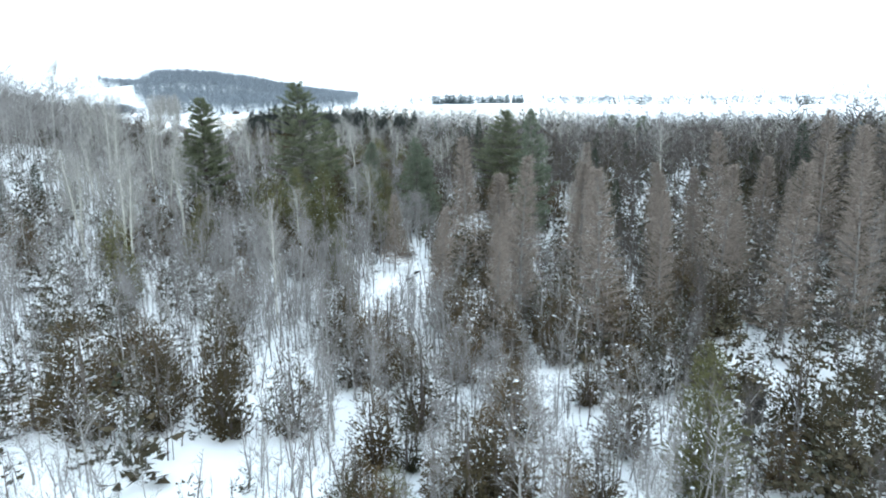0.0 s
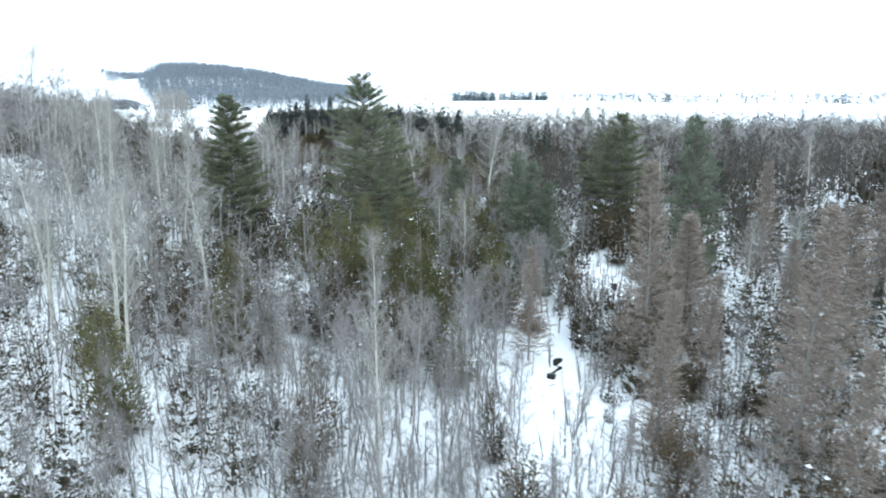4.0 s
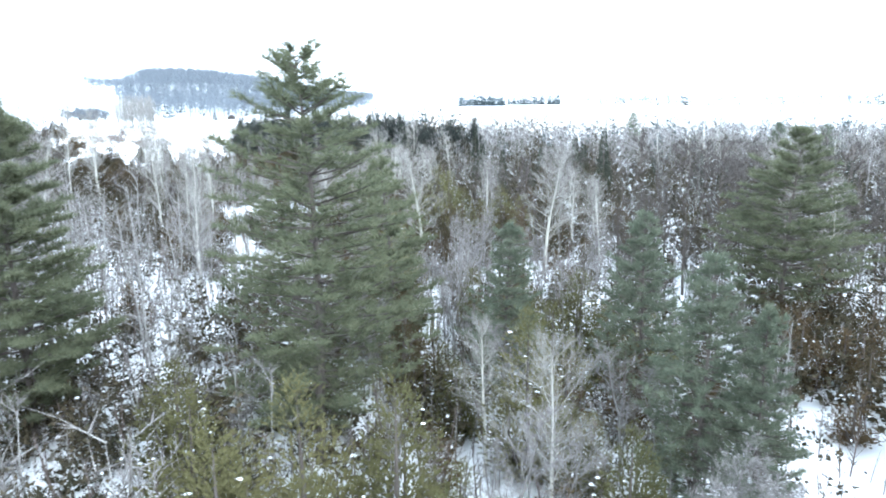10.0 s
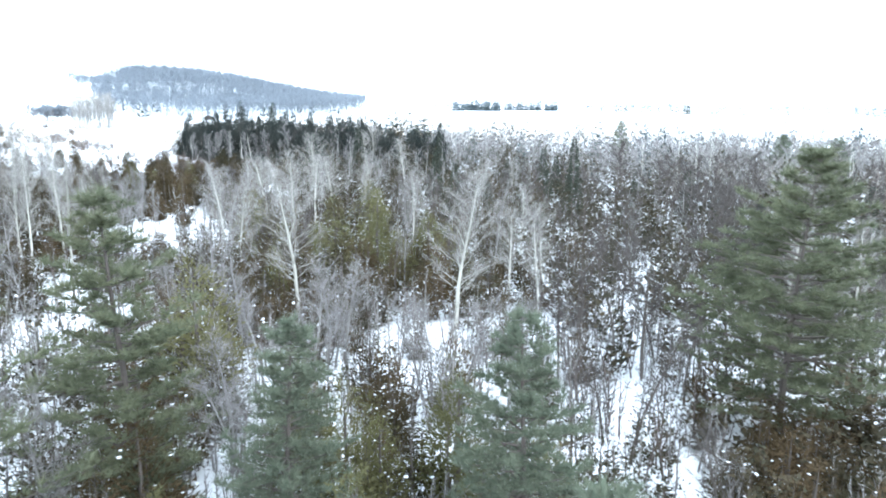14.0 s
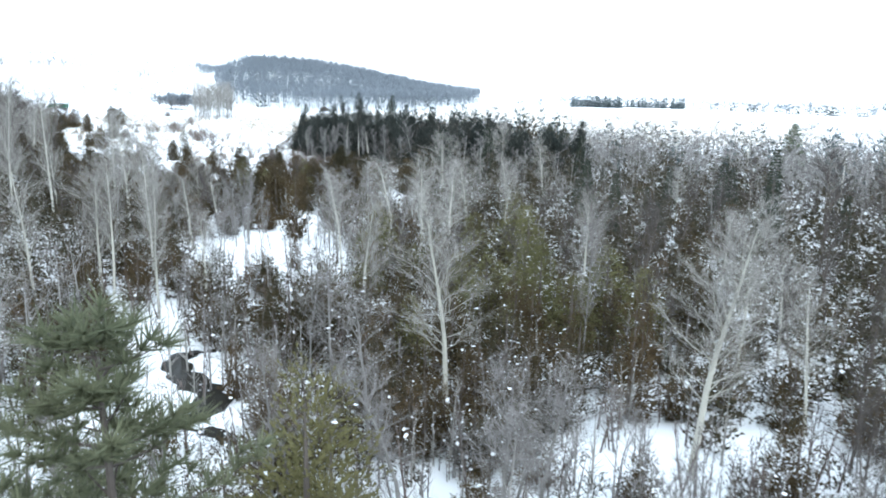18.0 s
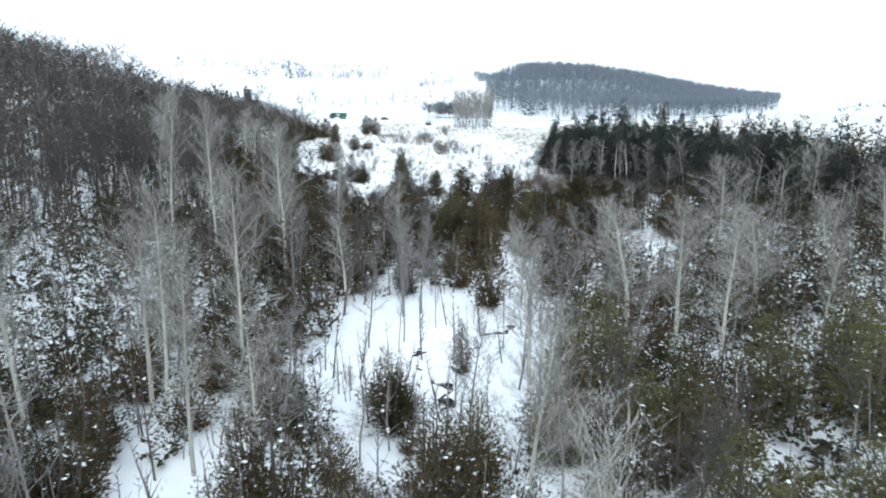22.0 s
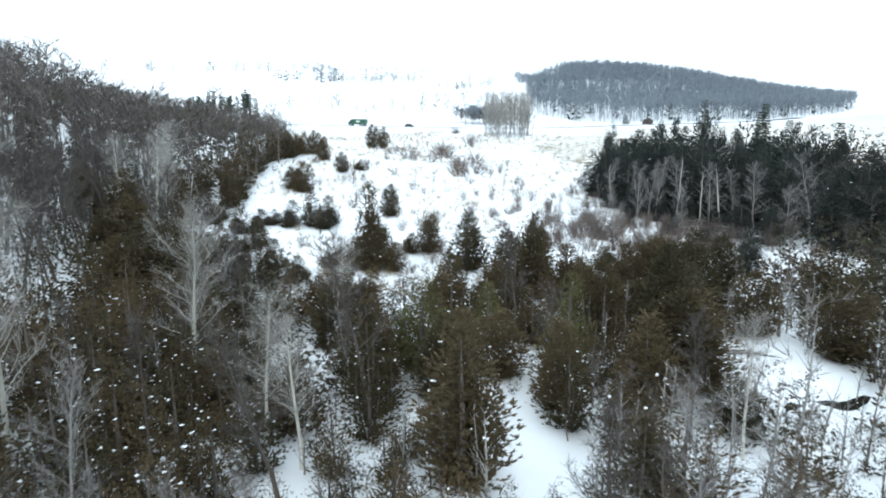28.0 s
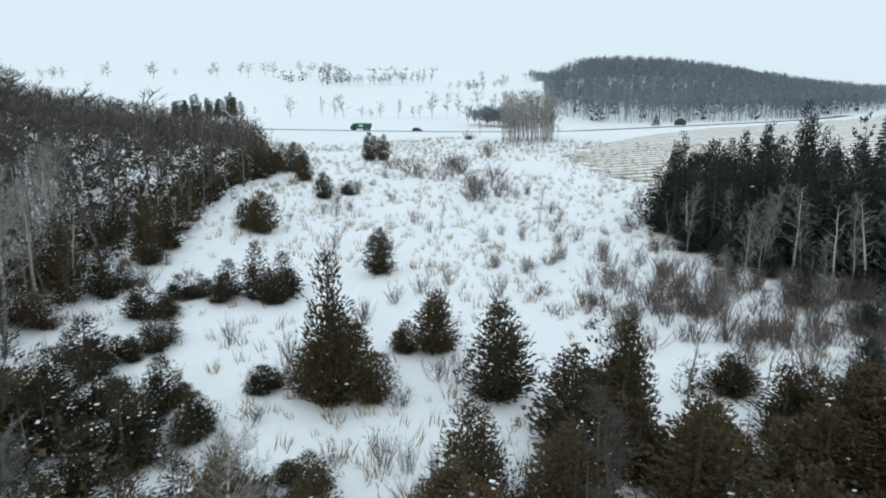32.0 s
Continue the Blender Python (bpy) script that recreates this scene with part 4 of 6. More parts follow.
CEDAR_FILL = [(-72, 187, 5.5, 4.6), (-75, 191, 6, 4.8), (-70, 190, 5, 4.2), (-78, 188, 6.5, 5), (-74, 195, 6, 4.8), (-80, 193, 6.5, 5), (-69, 185, 4.6, 4), (-83, 197, 7, 5), (-77, 200, 6, 4.8), (-66, 186, 4.4, 3.8), (-60, 164, 5.5, 4.2), (-62.5, 167.5, 6, 4.2), (-64, 173, 6.5, 4.4), (-66.5, 170, 6, 4.5), (-61.5, 160, 5, 4), (-57, 160.5, 4.5, 3.8), (-3, 108, 9, 6), (-5.5, 104, 9, 6), (0, 113, 8, 6), (-82, 208, 6.5, 5), (-86, 211, 7, 5.4), (-84, 205, 6.5, 5), (-79, 209, 5.5, 4.6), (-90, 212, 7.5, 5.5), (-96, 211, 8, 5.6), (-88, 205, 7, 5), (-81, 213, 5.5, 4.6),
              (-3.1, 63.5, 10.5, 5.4), (6.5, 67.6, 10.8, 5.4), (1.5, 67, 8, 4.6), (11.5, 72, 9, 5), (9, 77, 8, 5), (14, 76, 9.5, 5.2), (15, 83, 8, 5), (5, 75, 7, 4.6), (20, 90, 9, 5), (23, 85, 9, 5), (-5, 86, 7, 4.6),
              (2, 122, 7, 5), (6, 127, 7, 5), (12, 138, 8, 5), (9, 133, 7, 5), (-55, 99, 6, 4.6), (-50, 99, 6, 4.6), (-53, 104, 6, 4.6), (-58, 103, 6, 5), (-93.6, 215.5, 8, 5), (-90.5, 217, 6, 4.6), (-105, 215, 8, 5.2), (-100, 218.5, 8, 5), (-108, 219, 8, 5),
              (-22, 188, 8, 5), (-18, 194, 8, 5), (-16, 229, 8, 5), (-23, 206, 8, 5), (-18, 215, 8, 5), (-12, 222, 8, 5), (-46, 221, 6, 4.6), (-51, 218, 5, 4.6), (-44, 227, 7, 5),
              (-70, 172, 5, 4.2), (-68, 177, 4.5, 3.6), (-73, 176, 6, 4.6), (-66, 181, 4.6, 3.8), (-73, 170, 6, 4.4), (-76, 174, 6, 4.4), (-71, 181, 5.5, 4.2), (-78, 180, 6, 4.6), (-75, 184, 5, 4.2),
              (3, 146, 6, 5), (7, 150, 7, 5), (-1, 145, 5, 4.5), (6, 156, 6, 5), (9, 145, 7, 5), (2, 140, 5, 5), (-3, 141, 5, 4), (11, 153, 6, 4.6), (-93, 213, 6.5, 5), (-97, 217, 7, 5), (-101, 212, 7, 5),
              (-88, 209, 6, 4.6), (-92, 206, 6.5, 4.8), (-97, 208, 7, 5), (-104, 218, 6.5, 5), (-100, 222, 6, 5), (-94, 221, 5.5, 4.4), (-88, 215, 5.5, 4.4),
              (-30.3, 171.1, 5.4, 4.7), (-27.5, 176.2, 5.7, 4.9), (-24.1, 172.5, 5.6, 4.9), (-21.1, 181.9, 4.1, 4.4), (-18.3, 176.3, 6.1, 4.6), (-14.7, 185.6, 6.0, 3.9), (-13.4, 177.9, 5.0, 4.1), (-8.9, 189.6, 5.2, 4.5),
              (-9.3, 180.7, 4.0, 4.1), (-10.1, 173.1, 4.6, 4.9), (-3.6, 194.6, 5.7, 4.0), (-17.5, 190.0, 5.8, 4.0), (-25.3, 186.7, 5.4, 4.0), (-7.6, 200.6, 4.0, 4.8), (-33.7, 228.6, 4.5, 4.1), (-30.3, 243.5, 6.2, 4.8),
              (-25.7, 231.4, 4.6, 5.0), (-21.0, 257.2, 5.2, 4.6), (-18.0, 242.7, 4.5, 4.9), (-11.4, 262.5, 5.5, 5.0), (-12.1, 239.7, 6.0, 4.2), (-27.6, 214.5, 4.8, 4.0), (-21.0, 222.6, 4.3, 3.9), (-16.8, 216.7, 4.7, 4.5),
              (-30.6, 209.4, 4.0, 4.6), (-35.0, 214.3, 4.7, 4.2), (-12.9, 276.0, 5.8, 4.4), (-22.5, 277.4, 4.7, 4.4), (-72.3, 131.9, 5.6, 3.9), (-66.6, 129.0, 6.1, 3.8), (-64.5, 122.2, 5.6, 4.8), (-59.4, 120.6, 4.0, 4.7),
              (-60.0, 115.1, 4.8, 4.5), (-53.8, 115.5, 4.0, 3.9), (-48.2, 116.4, 4.4, 4.9), (-1.3, 135.1, 4.4, 4.7), (4.8, 137.9, 6.0, 4.9), (2.8, 129.5, 4.8, 4.2), (5.2, 146.3, 5.2, 4.7), (-38.5, 50.4, 4.2, 4.7),
              (23.8, 62.3, 5.3, 4.9), (27.0, 55.5, 4.7, 4.9), (34.6, 62.6, 5.2, 4.2), (22.1, 70.8, 4.7, 4.0), (27.8, 48.9, 4.2, 4.0), (20.4, 46.7, 5.5, 5.0)]
taken = []
for kind, rows in ((PINES, PINES_MID), (CEDARS, CEDAR_START), (GREENS, GREEN_START), (CEDARS, CEDAR_MID), (CEDARS, CEDAR_CREEK), (CEDARS_FULL, CEDAR_LATE), (CEDARS_FULL, CEDAR_OPEN),
                   (CEDARS_LOW, CEDAR_LOW), (CEDARS_FULL, CEDAR_DEEP), (CEDARS_WOOD, foot), (CEDARS_EDGE, EDGE_LOW), (CEDARS_WOOD, CEDAR_FILL), (CEDARS_FULL, EVERGREEN_FIELD), (CEDARS_EDGE, CEDAR_EDGE), (ASPENS, ASPEN_START), (ASPENS, ASPEN_CREEK), (GREYS, BARE_CREEK),
                   (GREYS, BARE_START), (LARCHES, LARCH_START)):
    for x, y, hh, ww in rows:
        kind.put(x, y, hh, ww * (1.15 if kind in (CEDARS_FULL, CEDARS_EDGE) else 1))
        taken.append((x, y, ww * 0.35))
        if kind is CEDARS_LOW:
            for _ in range(2):
                o, a, b = rnd.uniform(0.3, 0.6) * ww, rnd.uniform(0, 6.28), rnd.uniform(0.4, 0.8)
                kind.put(x + o * math.cos(a), y + o * math.sin(a), hh * b, ww * rnd.uniform(0.5, 0.8))


# ---- the wood between them ----
def inside(x, y, ring):
    hit = False
    for (x0, y0), (x1, y1) in zip(ring, ring[1:] + ring[:1]):
        if (y0 > y) != (y1 > y) and x < (x1 - x0) * (y - y0) / (y1 - y0) + x0:
            hit = not hit
    return hit


VALLEY = [(-98, 236), (-106, 231), (-122, 233), (-129, 239), (-138, 246), (-145, 258), (-158, 274), (-177, 294), (-212, 316), (-262, 342), (-350, 374), (-420, 420), (-420, 800), (300, 800), (300, 430), (100, 380), (0, 350),
          (-70, 345), (-114, 318), (-115, 307), (-106, 299), (-98, 296), (-80, 293), (-66, 288), (-62, 276), (-78, 269), (-88, 266), (-93, 256), (-91, 247)]
WOOD_LEFT_END = -335
# snowy openings: x, y, radius
GAPS = [(-65, 198, 5), (-67, 205, 6.5), (-66, 210, 5), (-60, 204, 4.5), (-58, 196, 4), (-59, 187, 2.5), (-21, 167, 2), (-27, 167, 2.2), (-32, 157, 2.2), (-24, 160, 2), (-58.5, 171.5, 2.9),
        (-62, 176, 2.8), (-52, 163, 4), (-54, 170, 3), (-48, 165, 3), (-22, 148, 2.2), (-8, 158, 2.5), (-5, 128, 3.5), (-2, 134, 3), (-4, 123, 3.5), (-46, 114, 2.5), (-48, 98, 2),
        (-73, 227, 3.5), (-69, 220, 3), (-67, 250, 4.5), (-81, 236, 3.5), (-76, 228, 3), (-63, 245, 3.5), (-102, 233, 2.5), (-92, 228, 3), (-93, 239, 3.5), (-16, 82, 3), (-14, 97, 3.5), (-12.5, 102, 3), (-21, 56, 3.2),
        (-20, 64, 3.5), (-14, 108, 3), (-35, 48, 4), (-21, 47, 3.5), (26, 66, 3.5), (23.5, 59, 3.2), (6, 62, 3), (11, 89, 2.5), (-15, 104, 3.5), (-16, 88, 3), (0, 65, 2.5), (-12, 93, 3), (-4, 90, 3.5), (-34, 98, 2), (-84, 263, 4), (-88, 258, 3.5), (-79, 258, 3), (-76, 266, 4)]


def open_share(x, y):
    """1 in the open snow, 0 in closed wood."""
    if inside(x, y, VALLEY):
        return 1.0
    o = 0.0
    for gx, gy, gr in GAPS:
        d = math.hypot(x - gx, y - gy) / gr
        if d < 1.3:
            o = max(o, 1 - max(0, d - 0.8) * 2)
    return o


def seen_ground(x, y):
    if y < 170:
        return -0.82 * y - 6 < x < 0.56 * y + 12
    return WOOD_LEFT_END < x < 0.56 * y + 12


WALK_LINE = [(0, 45), (-25, 95), (-20, 130), (-32, 165), (-60, 205), (-95, 245)]


def off_line(x, y):
    best = 1e9
    for (x0, y0), (x1, y1) in zip(WALK_LINE, WALK_LINE[1:]):
        dx, dy = x1 - x0, y1 - y0
        t = max(0, min(1, ((x - x0) * dx + (y - y0) * dy) / (dx * dx + dy * dy)))
        best = min(best, math.hypot(x - x0 - t * dx, y - y0 - t * dy))
    return best


def low_growth(x, y):
    """Height of the young growth on the southern side of the openings, or none."""
    for gx, gy, gr in GAPS:
        if gr < 3:
            continue
        if math.hypot(x - gx - 1.5, y - gy + 4.5) < gr * 0.85:
            return 1.9
        if math.hypot(x - gx - 2.0, y - gy + 8.5) < gr * 0.8:
            return 3.8
    return None


def stand(x, y):
    """Shares of cedar, green cedar, aspen, grey bare tree, larch, spruce, pine at a place."""
    n1 = noise.noise(Vector((x * 0.03, y * 0.03, 1.5)))
    n2 = noise.noise(Vector((x * 0.045, y * 0.045, 7.5)))
    w = [0.22 + 0.4 * max(0, n1), 0.03, 0.08 + 0.12 * max(0, n2), 0.5, 0.0, 0.03, 0.0]
    if x > -14 and y < 150 or x > 15 and y < 200:
        w = [0.34, 0.04, 0.03, 0.32, 0.2 if y > 84 and (y < 112 or x > 22) else 0.0, 0.03, 0.0]
    if y < 95 and x < -8:
        w = [0.22, 0.05, 0.08, 0.7, 0.0, 0.03, 0.0]
    if -60 < x < -12 and 108 < y < 150:
        w = [0.3, 0.32, 0.03, 0.35, 0.0, 0.02, 0.0]
    if x < -85 and y > 205:
        w = [0.5, 0.0, 0.06, 0.34, 0.0, 0.12, 0.0]
    if y > 215 and x > -112 and not x < -85:
        w = [0.55, 0.03, 0.10, 0.32, 0.0, 0.04, 0.0]
    if x < -64 and 158 < y < 250 and x > -125 or x > -56 and 172 < y < 238 and x < 10:
        w = [0.74, 0.06, 0.04, 0.2, 0.0, 0.04, 0.0]
    if y < 92 and -26 < x < 20:
        w = [0.2, 0.03, 0.03, 0.66, 0.0, 0.02, 0.0]
    if x > -2 and 112 < y < 165:
        w = [0.5, 0.12, 0.03, 0.36, 0.0, 0.04, 0.0]
    if x > 22 and y < 150:
        w[0] += 0.2
    if x > 4 and 165 < y < 284:
        w = [0.34, 0.05, 0.16, 0.7, 0.0, 0.03, 0.0]
    if y > 284:
        w = [0.56, 0.0, 0.05, 0.12, 0.0, 0.34, 0.0] if x < -40 else [0.1, 0.0, 0.06, 0.84, 0.0, 0.05, 0.0]
    if x < -118 and y > 150:
        w = [0.06, 0.0, 0.03, 0.86, 0.0, 0.04, 0.0] if y < 222 else [0.3, 0.0, 0.02, 0.7, 0.0, 0.08, 0.0]
    if -94 < x < -60 and 240 < y < 278:
        w = [0.8, 0.05, 0.03, 0.14, 0.0, 0.03, 0.0]
    if x < -72 and 197 < y < 226 and x > -118:
        w = [0.9, 0.04, 0.02, 0.12, 0.0, 0.06, 0.0]
    w[2] *= 0.3 if y > 100 else 0.0
    return w


KINDS = [CEDARS_WOOD, GREENS, ASPENS, GREYS, LARCHES, SPRUCES, PINES, DARKS, CEDARS_EDGE]
SIZES = [(5.0, 1.5, 0.72), (6.5, 1.8, 0.72), (10.5, 2.0, 0.5), (7.6, 1.8, 0.58), (14, 2.6, 0.42), (6.5, 2.0, 0.44), (12, 2.5, 0.5)]
LIMITS = [190, 30, 45, 160, 60, 80, 8, 260, 130]
wish = []
y = 36.0
while y < 372:
    x = WOOD_LEFT_END
    while x < 230:
        px, py = x + rnd.uniform(-1.5, 1.5), y + rnd.uniform(-1.5, 1.5)
        x += 3.1
        if not seen_ground(px, py):
            continue
        o = open_share(px, py)
        if o > 0.55 or rnd.random() < o:
            continue
        far = off_line(px, py)
        if far > 110 and px > -100 and rnd.random() < (0.35 if py > 290 else 0.1):
            continue
        if any(abs(px - tx) < tr and abs(py - ty) < tr for tx, ty, tr in taken):
            continue
        w = stand(px, py)
        k = rnd.choices(range(7), w)[0]
        if k == 5 and far < 40:
            k = 0
        mean, dev, slim = SIZES[k]
        if px < -50 and py < 175 and k in (2, 3):
            mean += 2.0 + 6.0 * float(bell(px, py, -112, 142, 22, 30))
        if px > 50 and py < 180:
            mean += 5.0
        if py < 110 and k == 0:
            mean += 2.0
        if px < -110 and k in (2, 3):
            mean += 2.4
        if py > 284 and px > -115:
            mean += 5.0 if k == 5 else 4.5 if k == 0 else 1.5
        elif py > 262 and px > -80 or px > 0 and py > 170:
            mean += 2.0
        if px < -250 and py > 328:
            continue
        hh = max(mean * 0.45, rnd.gauss(mean, dev))
        if px < -50 and py < 175:
            hh = min(hh, mean * 1.15)
        if far < 8:
            hh = min(hh, 15)
        if k in (2, 3) and min(math.hypot(px + 34.8, py - 170.3), math.hypot(px + 20.9, py - 166.3)) < (14 if k == 2 else 8):
            hh = min(hh, 3.5)
        if px < -165 and py > 262:
            hh = min(hh, rnd.uniform(4, 7.5))
        if k == 4 and py > 125:
            hh = min(hh, 12.5)
        low = low_growth(px, py)
        if low:
            hh = min(hh, low * rnd.uniform(0.7, 1.2))
        wish.append((far, k, px, py, hh, hh * slim * rnd.uniform(0.85, 1.2) * (1.15 if px < -110 and py > 185 else 0.8 if px < -110 or py < 112 else 1) ** (k == 3)))
    y += 3.1
wish.sort()
counts, rest = [0] * 9, []
for far, k, px, py, hh, ww in wish:
    if k == 3 and (px < -64 and py > 185 or py > 292 and px < -40 or px > 16 and py < 165 or (px > -14 and 140 < py < 250 or px > -46 and 178 < py < 220) and rnd.random() < 0.8):
        k = 7
    if k in (0, 5) and py > 284 and -115 < px < 40 and counts[8] < LIMITS[8]:
        k = 8
    if counts[k] < LIMITS[k]:
        counts[k] += 1
        KINDS[k].put(px, py, hh, ww)
    else:
        rest.append((k, px, py, hh, ww, far))


# ---- woods farther off and thickets: joined ----
def joined(name, label, category, templates, rows):
    """templates: shapes of height 1 and width 1 with their materials; rows: (template, x, y, height, width)."""
    mats = []
    for _, mm in templates:
        mats += [m for m in mm if m not in mats]
    data = []
    for s, mm in templates:
        f3 = np.array([q if len(q) == 3 else q[:3] for q in s.f] + [(q[0], q[2], q[3]) for q in s.f if len(q) == 4])
        m3 = np.array([mats.index(mm[k]) for k in s.m] + [mats.index(mm[k]) for q, k in zip(s.f, s.m) if len(q) == 4])
        data.append((np.array(s.v), f3, m3))
    vs, fs, ms, base = [], [], [], 0
    for i, x, y, hh, ww in rows:
        v, f, m = data[i]
        a = rnd.uniform(0, 6.28)
        c, s = math.cos(a) * ww, math.sin(a) * ww
        vs.append(np.stack([v[:, 0] * c - v[:, 1] * s + x, v[:, 0] * s + v[:, 1] * c + y, v[:, 2] * hh + float(land(x, y))], -1))
        fs.append(f + base)
        ms.append(m)
        base += len(v)
    v, f, m = np.concatenate(vs), np.concatenate(fs), np.concatenate(ms)
    me = bpy.data.meshes.new(name)
    me.vertices.add(len(v))
    me.vertices.foreach_set("co", v.astype(np.float32).reshape(-1))
    me.loops.add(3 * len(f))
    me.loops.foreach_set("vertex_index", f.astype(np.int32).reshape(-1))
    me.polygons.add(len(f))
    me.polygons.foreach_set("loop_start", np.arange(0, 3 * len(f), 3, dtype=np.int32))
    for mm in mats:
        me.materials.append(mm)
    me.polygons.foreach_set("material_index", m.astype(np.int32))
    me.update(calc_edges=True)
    return tagged(new(name, me), label, category, kind="stuff")


def unit(height, width, *shapes):
    out = Shape()
    for slot, s in enumerate(shapes):
        base = len(out.v)
        out.v += [(a / width, b / width, c / height) for a, b, c in s.v]
        out.f += [tuple(k + base for k in q) for q in s.f]
        out.m += [slot] * len(s.f)
    return out


def far_bare(seed, height, spread, limbs, twigs, w, first=0.25):
    """A leafless tree for the distance: trunk, limbs and twigs as slim spikes."""
    r = random.Random(seed)
    wood, fine = Shape(), Shape()
    trunk = bent(Vector((0, 0, -0.3)), Vector((0, 0, 1)), height, 2, r, 0, 0.04)
    wood.tube(trunk, [height * 0.007, height * 0.0045, 0], 3)
    for k in range(limbs):
        q = r.uniform(first, 0.95)
        p = trunk[0].lerp(trunk[2], q)
        d = way(r.uniform(0, 6.28), r.uniform(0.6, 1.2))
        l = spread * (0.3 + 0.75 * math.sin(3.1416 * min(1, (1.02 - q) / 0.9))) * r.uniform(0.7, 1.2) + 0.3
        wood.blade(p, d, l, w * 1.3, r)
        for _ in range(twigs):
            p2 = p + d * l * r.uniform(0.25, 0.95)
            fine.blade(p2, (d + way(r.uniform(0, 6.28), r.uniform(-0.2, 1)) * 0.9).normalized(), l * r.uniform(0.3, 0.6), w, r)
    return wood, fine


FAR_TEMPLATES = []
for k in range(3):
    FAR_TEMPLATES.append((unit(9, 4.6, *cedar_shapes(900 + k, 9, 4.6, 110, 0, size=0.75, leaders=min(k, 1), slim=0.34, fan=2, tufts=2)[1:]), (CEDAR_MIX, SNOW_CLUMP)))
for k in range(3):
    FAR_TEMPLATES.append((unit(12, 4.6, *far_bare(910 + k, 12, 2.6, 12, 7, 0.036)), (GREY_BARK, TWIG)))
for k in range(2):
    FAR_TEMPLATES.append((unit(15, 6.4, *far_bare(920 + k, 15, 3.4, 14, 8, 0.028)), (ASPEN, PALE_TWIG)))
FAR_TEMPLATES.append((unit(18, 6.0, *larch_shapes(930, 18, 6, 44, 8, 0.045)), (GREY_BARK, LARCH_TWIG)))
FAR_TEMPLATES.append((unit(8, 3.8, *cedar_shapes(940, 8, 3.8, 340, 0, size=0.42, leaders=1, slim=0.45, fan=2, tufts=3)[:2]), (DARK_BARK, SPRUCE_HAZE)))
FAR_TEMPLATES.append((unit(14, 7, *pine_shapes(950, 14, 7, 9, 5, 3, 4, 0.15, 0.25, 1.1)), (DARK_BARK, PINE)))
for k in range(2):
    FAR_TEMPLATES.append((unit(12, 4.6, *far_bare(960 + k, 12, 2.7, 12, 7, 0.05, 0.38)), (DARK_BARK, DARK_TWIG)))
for k in range(2):
    FAR_TEMPLATES.append((unit(9, 4.6, *cedar_shapes(965 + k, 9, 4.6, 300, 2, size=0.44, leaders=1, slim=0.4, fan=2, tufts=3)[1:]), (CEDAR_MIX, SNOW_CLUMP)))
for k in range(3):
    FAR_TEMPLATES.append((unit(12, 4.6, *far_bare(1910 + k, 12, 2.6, 15, 11, 0.02)), (GREY_BARK, TWIG)))
for k in range(2):
    FAR_TEMPLATES.append((unit(12, 4.6, *far_bare(1960 + k, 12, 2.7, 15, 11, 0.034, 0.3)), (DARK_BARK, DARK_TWIG)))
NEAR_OF = {0: (13, 14), 1: (13, 14), 3: (15, 16, 17), 7: (18, 19)}
FAR_OF = {0: (0, 1, 2), 1: (0, 1, 2), 2: (6, 7), 3: (3, 4, 5), 4: (8,), 5: (9,), 6: (10,), 7: (11, 12)}
around = [(13 + k % 2, rnd.uniform(-120, -84), rnd.uniform(198, 231), rnd.uniform(4.5, 8), rnd.uniform(3.6, 5)) for k in range(70)]
THICKETS = [(-36, 166), (-31, 170), (-39, 171), (-33, 163), (-42, 168), (-28, 172), (10, 75), (14, 79), (6, 72), (-94, 215), (-17, 200), (-18, 210), (-14, 225), (-50, 226), (-53, 219), (-49, 238), (-109, 224), (-98, 224), (-101, 220), (-115, 229), (-54, 131), (-52, 124), (-49, 128), (7, 88), (2, 94), (18, 72), (26, 80), (-68, 174), (-62, 172), (-97, 214), (-104, 221), (36, 85), (50, 100), (-38, 57), (-50, 70), (-57, 108), (-48, 103), (-56, 100), (-40, 104), (-34, 108), (-4, 112), (-11, 109), (5, 127), (-28, 192), (-21, 207), (-25, 185), (-34, 182), (-39, 178), (-47, 178), (1, 152), (-2, 155), (3, 149), (-46, 137), (-53, 120)]
low = [(cx + rnd.gauss(0, 3), cy + rnd.gauss(0, 3), rnd.uniform(2.4, 5.5), rnd.uniform(2.2, 4)) for cx, cy in THICKETS for _ in range(10)]
low = sorted((q for q in low if open_share(q[0], q[1]) < 0.3), key=lambda q: off_line(q[0], q[1]))
for px, py, hh, ww in low[:300]:
    CEDARS_BUSH.put(px, py, hh, ww)
around += [(13 + k % 2, *q) for k, q in enumerate(low[300:])]
around = [q for q in around if open_share(q[1], q[2]) < 0.3]
for _ in range(1000):
    px, py = rnd.uniform(-190, 170), rnd.uniform(-60, 175)
    if py > 36 and seen_ground(px, py) or abs(px) < 9 and py < 40:
        continue
    k = rnd.choices((0, 3, 2, 4), (0.35, 0.45, 0.08, 0.12))[0]
    around.append((rnd.choice(FAR_OF[k]), px, py, rnd.uniform(5, 12), rnd.uniform(3, 5)))
joined("woodland", "dense leafless winter woodland with dark evergreens between", "woodland", FAR_TEMPLATES, [(rnd.choice(NEAR_OF[k] if k in NEAR_OF and (far < 80 or k == 0 and 284 < b < 330) else FAR_OF[k]), a, b, c, d) for k, a, b, c, d, far in rest] + around)


